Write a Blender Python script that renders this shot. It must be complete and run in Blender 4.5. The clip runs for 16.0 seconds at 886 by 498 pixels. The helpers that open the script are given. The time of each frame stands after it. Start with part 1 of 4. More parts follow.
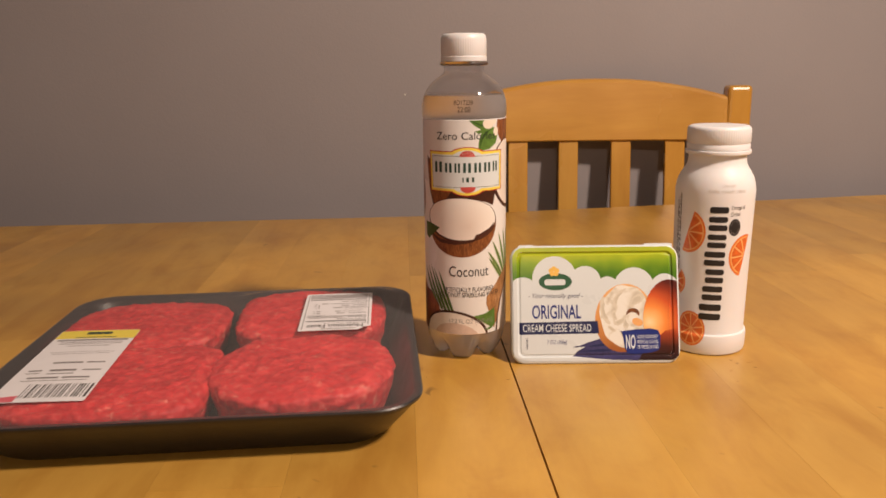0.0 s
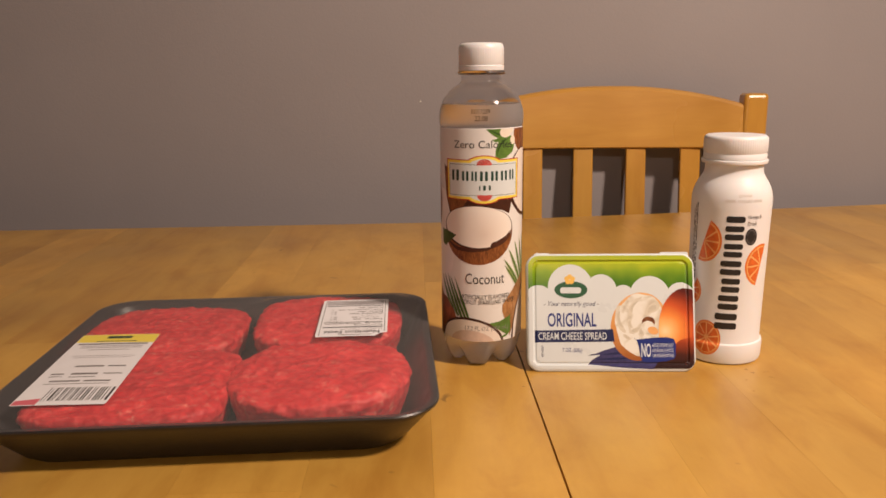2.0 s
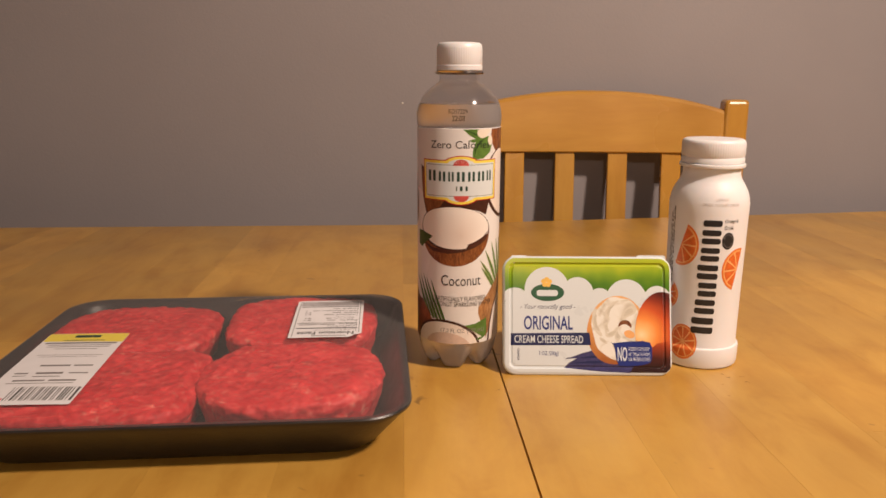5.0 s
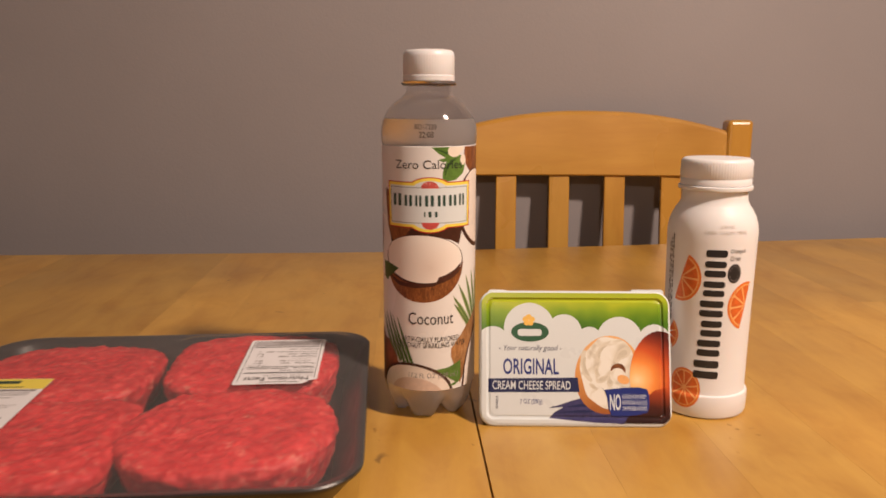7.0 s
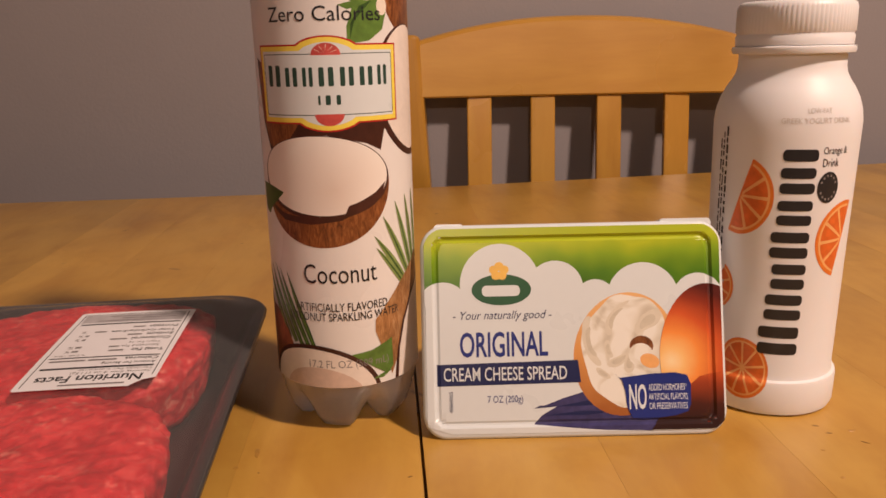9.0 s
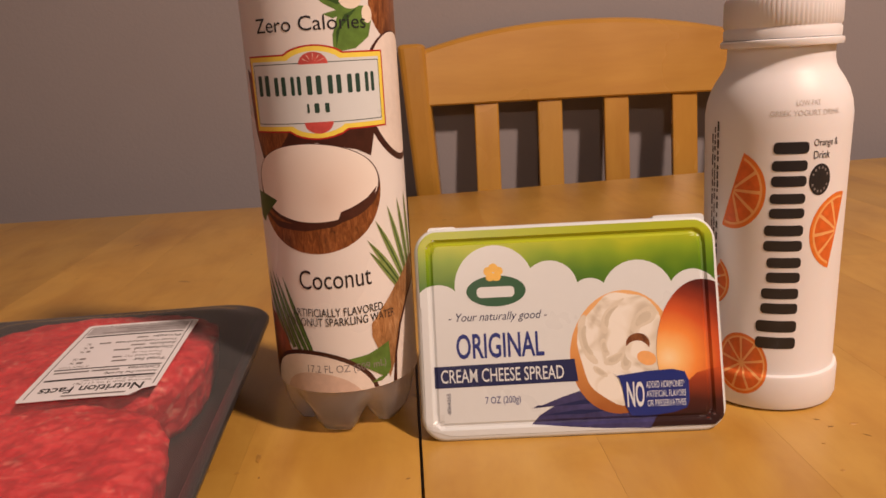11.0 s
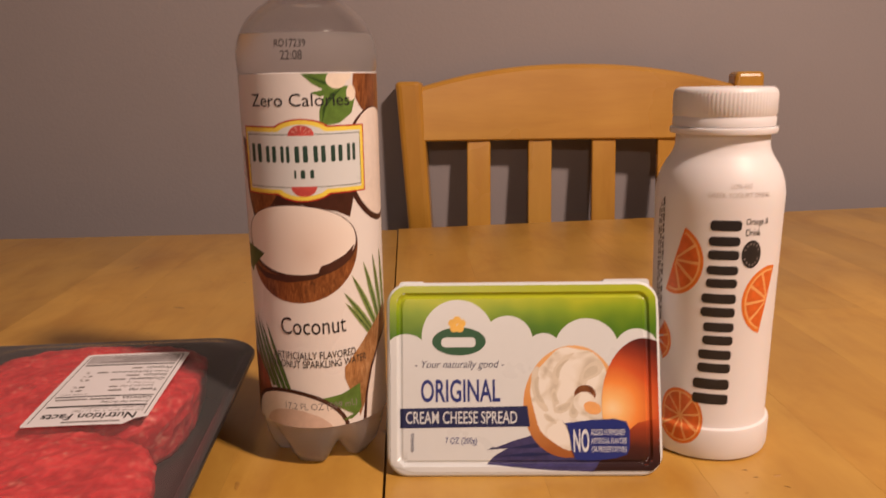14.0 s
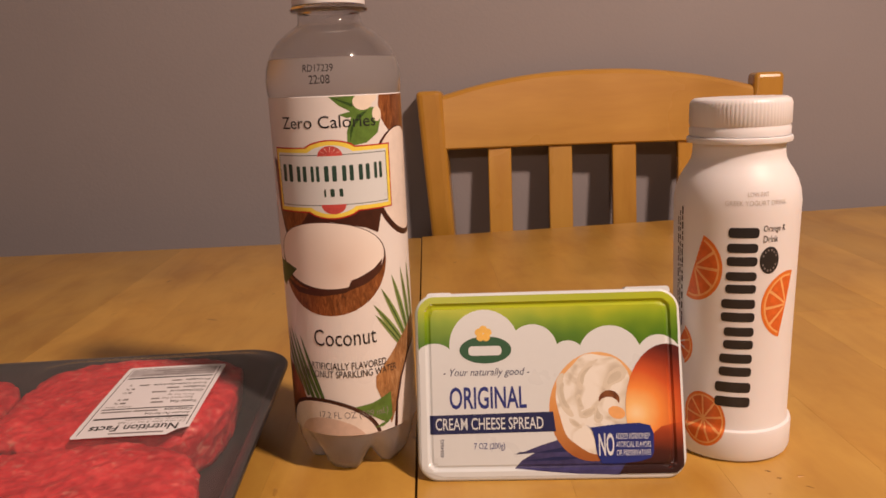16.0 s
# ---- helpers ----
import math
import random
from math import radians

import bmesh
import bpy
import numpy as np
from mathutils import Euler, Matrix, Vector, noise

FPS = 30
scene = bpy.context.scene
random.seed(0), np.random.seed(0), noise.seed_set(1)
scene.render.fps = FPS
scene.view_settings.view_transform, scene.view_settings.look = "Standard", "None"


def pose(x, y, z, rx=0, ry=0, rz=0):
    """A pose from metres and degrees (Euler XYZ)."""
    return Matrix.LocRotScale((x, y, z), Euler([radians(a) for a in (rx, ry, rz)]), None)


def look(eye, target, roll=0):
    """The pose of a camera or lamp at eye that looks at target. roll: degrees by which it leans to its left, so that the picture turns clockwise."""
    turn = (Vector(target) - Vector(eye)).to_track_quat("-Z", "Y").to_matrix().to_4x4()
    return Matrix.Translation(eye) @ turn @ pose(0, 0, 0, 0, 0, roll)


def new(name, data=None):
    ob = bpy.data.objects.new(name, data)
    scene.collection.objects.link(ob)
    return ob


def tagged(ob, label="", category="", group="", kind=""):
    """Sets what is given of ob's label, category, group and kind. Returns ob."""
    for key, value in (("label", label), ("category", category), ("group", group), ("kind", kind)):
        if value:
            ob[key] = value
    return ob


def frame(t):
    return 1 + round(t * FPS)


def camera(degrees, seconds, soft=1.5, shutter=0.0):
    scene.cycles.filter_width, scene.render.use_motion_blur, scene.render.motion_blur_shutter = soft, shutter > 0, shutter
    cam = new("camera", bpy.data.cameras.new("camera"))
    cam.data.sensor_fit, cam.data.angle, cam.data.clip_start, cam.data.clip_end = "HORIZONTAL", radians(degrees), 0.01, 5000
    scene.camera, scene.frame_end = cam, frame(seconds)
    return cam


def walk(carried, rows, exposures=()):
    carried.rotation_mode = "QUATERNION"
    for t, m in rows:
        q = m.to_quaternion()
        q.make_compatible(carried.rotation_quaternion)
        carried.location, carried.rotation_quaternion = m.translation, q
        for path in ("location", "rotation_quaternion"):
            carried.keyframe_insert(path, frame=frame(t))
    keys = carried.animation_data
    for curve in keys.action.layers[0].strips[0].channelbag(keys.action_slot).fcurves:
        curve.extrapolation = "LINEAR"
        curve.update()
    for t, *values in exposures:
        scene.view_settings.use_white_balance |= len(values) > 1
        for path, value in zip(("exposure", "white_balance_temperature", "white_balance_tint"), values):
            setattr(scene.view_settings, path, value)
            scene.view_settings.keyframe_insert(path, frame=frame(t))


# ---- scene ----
cam = camera(60.43, 16.0, soft=1.6, shutter=0.5)
PATH = [
    (0, (0.0451, 0.0117, 0.9638), (0.0278, 0.9832, 0.7275), -0.89),
    (0.5, (0.0479, 0.0096, 0.9686), (0.0280, 0.9834, 0.7423), -1.12),
    (1, (0.0530, 0.0138, 0.9684), (0.0414, 0.9879, 0.7428), -1.64),
    (1.5, (0.0489, 0.0039, 0.9697), (0.0230, 0.9789, 0.7491), -1.18),
    (2, (0.0424, 0.0084, 0.9663), (0.0087, 0.9811, 0.7368), -0.73),
    (2.5, (0.0431, 0.0106, 0.9634), (0.0105, 0.9822, 0.7287), -0.56),
    (3, (0.0438, 0.0070, 0.9659), (0.0104, 0.9807, 0.7404), -0.60),
    (3.5, (0.0439, 0.0080, 0.9646), (0.0096, 0.9821, 0.7412), -0.56),
    (4, (0.0454, 0.0107, 0.9634), (0.0185, 0.9847, 0.7385), -0.24),
    (6.5, (0.0575, 0.0284, 0.9625), (0.0506, 1.0043, 0.7443), 0.14),
    (7, (0.0694, 0.0778, 0.9542), (0.0526, 1.0589, 0.7612), 0.09),
    (7.5, (0.0924, 0.1928, 0.9289), (0.0872, 1.1589, 0.6708), -2.99),
    (8, (0.0955, 0.2465, 0.9101), (0.0943, 1.2004, 0.6099), -3.60),
    (8.2, (0.0902, 0.2565, 0.9077), (0.0965, 1.2159, 0.6256), -0.74),
    (10.5, (0.1038, 0.2508, 0.9001), (0.0846, 1.2204, 0.6558), -2.99),
    (11, (0.1041, 0.2519, 0.9008), (0.0802, 1.2215, 0.6573), -3.22),
    (11.5, (0.1034, 0.2505, 0.9009), (0.0763, 1.2211, 0.6615), -3.15),
    (12, (0.1041, 0.2503, 0.9019), (0.0758, 1.2219, 0.6672), -3.26),
    (12.5, (0.1051, 0.2499, 0.9020), (0.0763, 1.2214, 0.6669), -2.95),
    (13, (0.1063, 0.2493, 0.9032), (0.0768, 1.2208, 0.6682), -3.07),
    (13.5, (0.1077, 0.2478, 0.9037), (0.0853, 1.2199, 0.6700), -2.05),
    (14, (0.1182, 0.2234, 0.9238), (0.0962, 1.1986, 0.7035), -0.86),
    (14.5, (0.1252, 0.2205, 0.9327), (0.0938, 1.1932, 0.7028), -2.89),
    (15, (0.1210, 0.2200, 0.9293), (0.0782, 1.1917, 0.6970), -2.78),
    (15.5, (0.1186, 0.2171, 0.9289), (0.0728, 1.1904, 0.7043), -2.37),
    (16, (0.1174, 0.2124, 0.9303), (0.0660, 1.1878, 0.7156), -2.44),
]
walk(cam, [(t, look(eye, target, roll)) for t, eye, target, roll in PATH], [(0.0, 0.21, 6500, 10), (7.0, 0.17, 6560, 12), (8.2, 0.05, 6700, 16), (10.5, -0.05, 6850, 20), (16.0, -0.03, 6850, 20)])

# ---- world and lamps ----
world = bpy.data.worlds.new("room_air")
scene.world = world
world.use_nodes = True
world.node_tree.nodes["Background"].inputs[0].default_value = (0.10, 0.085, 0.075, 1)
world.node_tree.nodes["Background"].inputs[1].default_value = 0.2


def lamp(name, place, aim, watts, size, colour):
    data = bpy.data.lights.new(name, "AREA")
    data.shape, data.size, data.energy, data.color = "DISK", size, watts, colour
    ob = new(name, data)
    ob.matrix_world = look(place, aim)
    return ob


WARM = (1.0, 0.785, 0.63)
lamp("ceiling_lamp_light", (0.80, 0.01, 1.80), (0.30, 0.80, 0.75), 20.0, 0.12, WARM)
lamp("back_lamp_light", (0.02, -1.4, 1.72), (0.25, 0.9, 0.80), 6.0, 0.10, WARM)

TZ = 0.75          # table top
MM = 0.001


# ---- building helpers ----
def mesh_object(name, bm, material, smooth=False, angle=40):
    me = bpy.data.meshes.new(name)
    bm.normal_update()
    bm.to_mesh(me)
    bm.free()
    if smooth:
        for p in me.polygons:
            p.use_smooth = True
        me.set_sharp_from_angle(angle=radians(angle))
    if material:
        me.materials.append(material)
    return new(name, me)


def part(name, bm, material, parent, label="", smooth=False, angle=40):
    ob = mesh_object(name, bm, material, smooth, angle)
    ob.parent = parent
    if label:
        ob["label"] = label
    return ob


def thing(name, m, label, category, group="", kind=""):
    ob = new(name)
    ob.empty_display_size = 0.02
    ob.matrix_world = m
    return tagged(ob, label, category, group, kind)


def box(bm, x0, x1, y0, y1, z0, z1, bevel=0.0, seg=2):
    g = bmesh.ops.create_cube(bm, size=1.0)
    for v in g["verts"]:
        v.co = Vector(((x0 + x1) / 2 + v.co.x * (x1 - x0), (y0 + y1) / 2 + v.co.y * (y1 - y0), (z0 + z1) / 2 + v.co.z * (z1 - z0)))
    if bevel:
        es = list({e for v in g["verts"] for e in v.link_edges})
        bmesh.ops.bevel(bm, geom=es, offset=bevel, segments=seg, affect="EDGES", profile=0.5)
    return bm


def lathe(bm, profile, seg=64, shape=None):
    rings = []
    for r, z in profile:
        ring = []
        for k in range(seg):
            a = 2 * math.pi * k / seg
            rr, zz = (r, z) if shape is None else shape(r, z, a)
            ring.append(bm.verts.new((rr * math.cos(a), rr * math.sin(a), zz)))
        rings.append(ring)
    for a, b in zip(rings, rings[1:]):
        for k in range(seg):
            bm.faces.new((a[k], a[(k + 1) % seg], b[(k + 1) % seg], b[k]))
    return rings


def loft(bm, loops, close_first=False, close_last=False):
    rings = [[bm.verts.new(p) for p in loop] for loop in loops]
    n = len(rings[0])
    for a, b in zip(rings, rings[1:]):
        for k in range(n):
            bm.faces.new((a[k], a[(k + 1) % n], b[(k + 1) % n], b[k]))
    if close_first:
        bm.faces.new(rings[0][::-1])
    if close_last:
        bm.faces.new(rings[-1])
    return rings


def rounded_rect(w, h, r, n=8, cx=0.0, cy=0.0):
    pts = []
    for sx, sy, a0 in ((1, 1, 0), (-1, 1, 90), (-1, -1, 180), (1, -1, 270)):
        for k in range(n + 1):
            a = radians(a0 + 90 * k / n)
            pts.append((cx + sx * (w / 2 - r) + r * math.cos(a), cy + sy * (h / 2 - r) + r * math.sin(a)))
    return pts


def ellipse(cx, cy, rx, ry, n=40, turn=0.0, a0=0.0, a1=360.0):
    pts, c, s = [], math.cos(radians(turn)), math.sin(radians(turn))
    full = abs(a1 - a0) >= 360
    for k in range(n if full else n + 1):
        a = radians(a0 + (a1 - a0) * k / n)
        x, y = rx * math.cos(a), ry * math.sin(a)
        pts.append((cx + x * c - y * s, cy + x * s + y * c))
    return pts


# ---- flat print laid on a surface: outlines in millimetres, wrapped by a map ----
def fill_outline(bm, pts):
    vs = [bm.verts.new((x, y, 0)) for x, y in pts]
    es = [bm.edges.new((vs[k], vs[(k + 1) % len(vs)])) for k in range(len(vs))]
    bmesh.ops.triangle_fill(bm, use_beauty=True, use_dissolve=False, edges=es)


def cut_lines(bm, axis, places):
    n = Vector((1, 0, 0)) if axis == 0 else Vector((0, 1, 0))
    for c in places:
        bmesh.ops.bisect_plane(bm, geom=bm.verts[:] + bm.edges[:] + bm.faces[:], plane_co=n * c, plane_no=n, dist=1e-5)


def keep_inside(bm, u0=None, u1=None, v0=None, v1=None):
    for axis, c, sign in ((0, u0, -1), (0, u1, 1), (1, v0, -1), (1, v1, 1)):
        if c is not None:
            n = Vector((sign, 0, 0)) if axis == 0 else Vector((0, sign, 0))
            bmesh.ops.bisect_plane(bm, geom=bm.verts[:] + bm.edges[:] + bm.faces[:], plane_co=Vector((c, 0, 0)) if axis == 0 else Vector((0, c, 0)), plane_no=n, clear_outer=True, dist=1e-5)


def steps(lo, hi, step):
    k = math.ceil(lo / step + 1e-6)
    out = []
    while k * step < hi - 1e-6:
        out.append(k * step)
        k += 1
    return out


def wrap(bm, fmap, off, ustep=None, vstep=None, ulines=(), vlines=()):
    xs = [v.co.x for v in bm.verts]
    ys = [v.co.y for v in bm.verts]
    if not xs:
        return bm
    if ustep:
        cut_lines(bm, 0, steps(min(xs), max(xs), ustep))
    if vstep:
        cut_lines(bm, 1, steps(min(ys), max(ys), vstep))
    cut_lines(bm, 0, [c for c in ulines if min(xs) < c < max(xs)])
    cut_lines(bm, 1, [c for c in vlines if min(ys) < c < max(ys)])
    want = None
    for f in bm.faces:
        f.normal_update()
        if f.normal.z < 0:
            f.normal_flip()
    for v in bm.verts:
        v.co = fmap(v.co.x, v.co.y, off)
    return bm


class Print:
    """Lays prints on one surface, each a little above the last."""

    def __init__(self, parent, fmap, start=0.06, ustep=None, vstep=None, ulines=(), vlines=(), limits=None, gain=0.4, smooth=False):
        self.gain, self.smooth = gain, smooth
        self.parent, self.fmap, self.off = parent, fmap, start
        self.cuts = dict(ustep=ustep, vstep=vstep, ulines=ulines, vlines=vlines)
        self.limits = limits

    def shape(self, name, outlines, material, label="", lift=0.007, limits=None):
        lim = limits or self.limits
        fine = name in ("small_print", "barcode", "seal_marks")
        for some in ([outlines] if fine else [[o] for o in outlines]):
            self.off += lift * self.gain
            bm = bmesh.new()
            for pts in some:
                fill_outline(bm, pts)
            if lim:
                keep_inside(bm, *lim)
            wrap(bm, self.fmap, self.off, **self.cuts)
            ob = part(name, bm, material, self.parent, label, self.smooth, 60)
            if fine:
                ob["kind"] = "stuff"

    def text(self, name, body, u0, u1, v0, v1, material, label="", turn=0, lift=0.007, bold=0.0, shear=0.0):
        data = bpy.data.curves.new("lettering", "FONT")
        data.body, data.resolution_u, data.offset, data.shear = body, 3, bold, shear
        ob = bpy.data.objects.new("lettering", data)
        scene.collection.objects.link(ob)
        bpy.context.view_layer.update()
        me = bpy.data.meshes.new_from_object(ob.evaluated_get(bpy.context.evaluated_depsgraph_get()))
        bpy.data.objects.remove(ob)
        bm = bmesh.new()
        bm.from_mesh(me)
        bpy.data.meshes.remove(me)
        c, s = round(math.cos(radians(turn))), round(math.sin(radians(turn)))
        for v in bm.verts:
            v.co = Vector((v.co.x * c - v.co.y * s, v.co.x * s + v.co.y * c, 0))
        xs, ys = [v.co.x for v in bm.verts], [v.co.y for v in bm.verts]
        for v in bm.verts:
            v.co.x = u0 + (v.co.x - min(xs)) / (max(xs) - min(xs)) * (u1 - u0)
            v.co.y = v0 + (v.co.y - min(ys)) / (max(ys) - min(ys)) * (v1 - v0)
        self.off += lift * self.gain
        wrap(bm, self.fmap, self.off, **self.cuts)
        return part(name, bm, material, self.parent, label, self.smooth, 60)


# ---- materials ----
class Nodes:
    def __init__(self, name):
        self.m = bpy.data.materials.new(name)
        self.m.use_nodes = True
        self.t = self.m.node_tree
        self.b = self.t.nodes["Principled BSDF"]
        self.out = self.t.nodes["Material Output"]

    def add(self, kind, **values):
        n = self.t.nodes.new(kind)
        for k, v in values.items():
            n.inputs[k.replace("_", " ")].default_value = v
        return n

    def link(self, a, b):
        self.t.links.new(a, b)

    def coords(self, scale=(1, 1, 1), turn=(0, 0, 0), world=False):
        n = self.t.nodes.new("ShaderNodeMapping")
        n.inputs["Scale"].default_value = scale
        n.inputs["Rotation"].default_value = turn
        if world:
            g = self.t.nodes.new("ShaderNodeNewGeometry")
            self.link(g.outputs["Position"], n.inputs["Vector"])
        else:
            g = self.t.nodes.new("ShaderNodeTexCoord")
            self.link(g.outputs["Object"], n.inputs["Vector"])
        return n.outputs["Vector"]

    def noise(self, vec, scale, detail=4, rough=0.55, distort=0.0):
        n = self.add("ShaderNodeTexNoise", Scale=scale, Detail=detail, Roughness=rough, Distortion=distort)
        self.link(vec, n.inputs["Vector"])
        return n.outputs["Fac"]

    def ramp(self, fac, stops):
        n = self.t.nodes.new("ShaderNodeValToRGB")
        e = n.color_ramp.elements
        while len(e) < len(stops):
            e.new(0.5)
        for k, (p, c) in enumerate(stops):
            e[k].position = p
            e[k].color = (*c, 1) if len(c) == 3 else c
        self.link(fac, n.inputs["Fac"])
        return n.outputs["Color"]

    def mix(self, fac, a, b, mode="MIX"):
        n = self.t.nodes.new("ShaderNodeMix")
        n.data_type, n.blend_type = "RGBA", mode
        for sock, v in ((n.inputs[0], fac), (n.inputs[6], a), (n.inputs[7], b)):
            if isinstance(v, (int, float)):
                sock.default_value = v
            elif isinstance(v, tuple):
                sock.default_value = (*v, 1)
            else:
                self.link(v, sock)
        return n.outputs[2]

    def bump(self, height, strength, distance):
        n = self.add("ShaderNodeBump", Strength=strength, Distance=distance)
        self.link(height, n.inputs["Height"])
        self.link(n.outputs["Normal"], self.b.inputs["Normal"])

    def set(self, **values):
        for k, v in values.items():
            sock = self.b.inputs[k.replace("_", " ")]
            if isinstance(v, (int, float)):
                sock.default_value = v
            elif isinstance(v, tuple):
                sock.default_value = (*v, 1) if len(v) == 3 else v
            else:
                self.link(v, sock)
        return self


def speckled(name, colour, rough=0.4, vary=0.12, scale=120, bump=0.0, sub=0.0):
    n = Nodes(name)
    f = n.noise(n.coords(), scale, 5)
    g = n.noise(n.coords(), scale / 9, 3)
    dark = tuple(c * (1 - vary) for c in colour)
    light = tuple(min(1, c * (1 + vary * 0.5)) for c in colour)
    col = n.mix(0.5, n.ramp(f, [(0.3, dark), (0.7, light)]), n.ramp(g, [(0.3, dark), (0.7, light)]))
    n.set(Base_Color=col, Roughness=rough)
    r = n.ramp(g, [(0.3, (rough * 0.85,) * 3), (0.7, (min(1, rough * 1.2),) * 3)])
    n.link(r, n.b.inputs["Roughness"])
    if sub:
        n.set(Subsurface_Weight=sub)
        n.b.inputs["Subsurface Radius"].default_value = (0.006, 0.004, 0.003)
        n.b.inputs["Subsurface Scale"].default_value = 1.0
    if bump:
        n.bump(f, bump, 0.001)
    return n.m


def wood(name, light, mid, dark, scale=1.0, along=1, rough=0.3, per_piece=0.25, specks=0.0, coat=0.1, mottle=0.0):
    n = Nodes(name)
    s = [15 * scale] * 3
    s[along] = 2.2 * scale
    shift = n.t.nodes.new("ShaderNodeObjectInfo")
    vec = n.coords(tuple(s))
    add = n.t.nodes.new("ShaderNodeVectorMath")
    add.operation = "ADD"
    comb = n.t.nodes.new("ShaderNodeMath")
    comb.operation = "MULTIPLY"
    comb.inputs[1].default_value = 37.0
    n.link(shift.outputs["Random"], comb.inputs[0])
    n.link(vec, add.inputs[0])
    n.link(comb.outputs[0], add.inputs[1])
    f = n.noise(add.outputs[0], 1.3, 6, 0.55, 0.8)
    fine = n.noise(add.outputs[0], 9.0, 4, 0.6, 0.2)
    blotch = n.noise(n.coords((3, 3, 3)), 1.7, 3)
    col = n.ramp(f, [(0.28, dark), (0.5, mid), (0.72, light)])
    col = n.mix(0.16, col, n.ramp(fine, [(0.35, dark), (0.65, light)]))
    tint = n.ramp(shift.outputs["Random"], [(0.0, (1 - per_piece, 1 - per_piece * 1.15, 1 - per_piece * 1.3)), (0.5, (0.92, 0.9, 0.88)), (1.0, (1.06, 1.03, 1.0))])
    col = n.mix(1.0, col, tint, "MULTIPLY")
    col = n.mix(0.55, col, n.mix(1.0, col, n.ramp(blotch, [(0.3, (0.72, 0.68, 0.6)), (0.7, (1.12, 1.1, 1.06))]), "MULTIPLY"))
    patch = n.noise(n.coords((1.0, 0.55, 1.0)), 26, 4, 0.62, 0.5)
    col = n.mix(mottle, col, n.mix(1.0, col, n.ramp(patch, [(0.32, (0.78, 0.68, 0.55)), (0.5, (1, 1, 1)), (0.68, (1.12, 1.16, 1.22))]), "MULTIPLY"))
    speck = n.noise(n.coords((1, 1, 1)), 55, 2, 0.5, 0.6)
    col = n.mix(n.ramp(speck, [(0.745, (0, 0, 0)), (0.80, (specks,) * 3)]), col, (0.10, 0.045, 0.015))
    n.set(Base_Color=col, Coat_Weight=coat, Coat_Roughness=0.25)
    n.link(n.ramp(blotch, [(0.3, (rough * 0.85,) * 3), (0.7, (rough * 1.25,) * 3)]), n.b.inputs["Roughness"])
    n.bump(fine, 0.05, 0.001)
    return n.m


M_TABLE = wood("table_wood", (0.64, 0.385, 0.085), (0.60, 0.345, 0.07), (0.50, 0.262, 0.048), mottle=0.5, per_piece=0.12, rough=0.35, specks=0.6, coat=0.25)
M_CHAIR = wood("chair_wood", (0.64, 0.360, 0.065), (0.59, 0.315, 0.052), (0.51, 0.25, 0.038), along=0, per_piece=0.05, rough=0.28, coat=0.3)
M_CHAIR_UP = wood("chair_upright_wood", (0.64, 0.360, 0.065), (0.59, 0.315, 0.052), (0.51, 0.25, 0.038), along=2, per_piece=0.08, rough=0.28, coat=0.3)


def wall_paint():
    n = Nodes("wall_paint")
    a = n.noise(n.coords(world=True), 2.2, 4)
    f = n.noise(n.coords(world=True), 260, 3)
    col = n.mix(0.4, (0.30, 0.275, 0.285), n.ramp(a, [(0.35, (0.27, 0.245, 0.25)), (0.65, (0.325, 0.30, 0.31))]))
    n.set(Base_Color=col, Roughness=0.62)
    n.bump(f, 0.12, 0.002)
    return n.m


M_WALL = wall_paint()
M_CEIL = speckled("ceiling_paint", (0.62, 0.59, 0.55), 0.8, bump=0.1)
M_FLOOR = speckled("carpet", (0.22, 0.17, 0.13), 0.9, scale=300, bump=0.4)
M_TRIM = speckled("trim_paint", (0.72, 0.69, 0.64), 0.45)
M_WHITE = speckled("white_plastic", (0.77, 0.765, 0.785), 0.48, 0.04, 60, sub=0.1)
M_CAPW = speckled("white_cap_plastic", (0.77, 0.765, 0.785), 0.38, 0.04, 60, sub=0.1)
M_LABEL = speckled("label_film", (0.76, 0.745, 0.74), 0.28, 0.04, 80)
M_LID = speckled("lid_print_white", (0.66, 0.715, 0.745), 0.25, 0.03, 80)


def ink(name, colour, rough=0.35, vary=0.1):
    return speckled(name, colour, rough, vary, 300)


I_BLACK = ink("black_ink", (0.018, 0.018, 0.022))
I_GREY = ink("grey_ink", (0.22, 0.20, 0.20))
I_PALE = ink("pale_grey_ink", (0.60, 0.56, 0.53))
I_DKGREEN = ink("bottle_green_ink", (0.02, 0.06, 0.045))
I_LEAF = ink("leaf_green_ink", (0.11, 0.22, 0.04), vary=0.5)
I_PALM = ink("palm_green_ink", (0.22, 0.30, 0.09), vary=0.4)
I_LEAFD = ink("dark_leaf_ink", (0.035, 0.09, 0.018), vary=0.5)
I_YELLOW = ink("yellow_ink", (0.86, 0.70, 0.10))
I_RED = ink("red_ink", (0.45, 0.02, 0.02))
I_PINK = ink("grapefruit_ink", (0.60, 0.09, 0.08), vary=0.5)
I_CREAM = ink("cream_ink", (0.78, 0.70, 0.60))
I_FLESHD = ink("coconut_flesh_shade_ink", (0.66, 0.50, 0.42), vary=0.2)
I_NAVY = ink("navy_ink", (0.012, 0.018, 0.085))
I_BLUE = ink("blue_ink", (0.014, 0.028, 0.20))
I_CLOTH = ink("violet_blue_ink", (0.055, 0.05, 0.16), vary=0.5)
I_WHITE = ink("white_ink", (0.66, 0.715, 0.745), 0.3, vary=0.02)
I_GREEN = ink("oval_green_ink", (0.015, 0.09, 0.035))
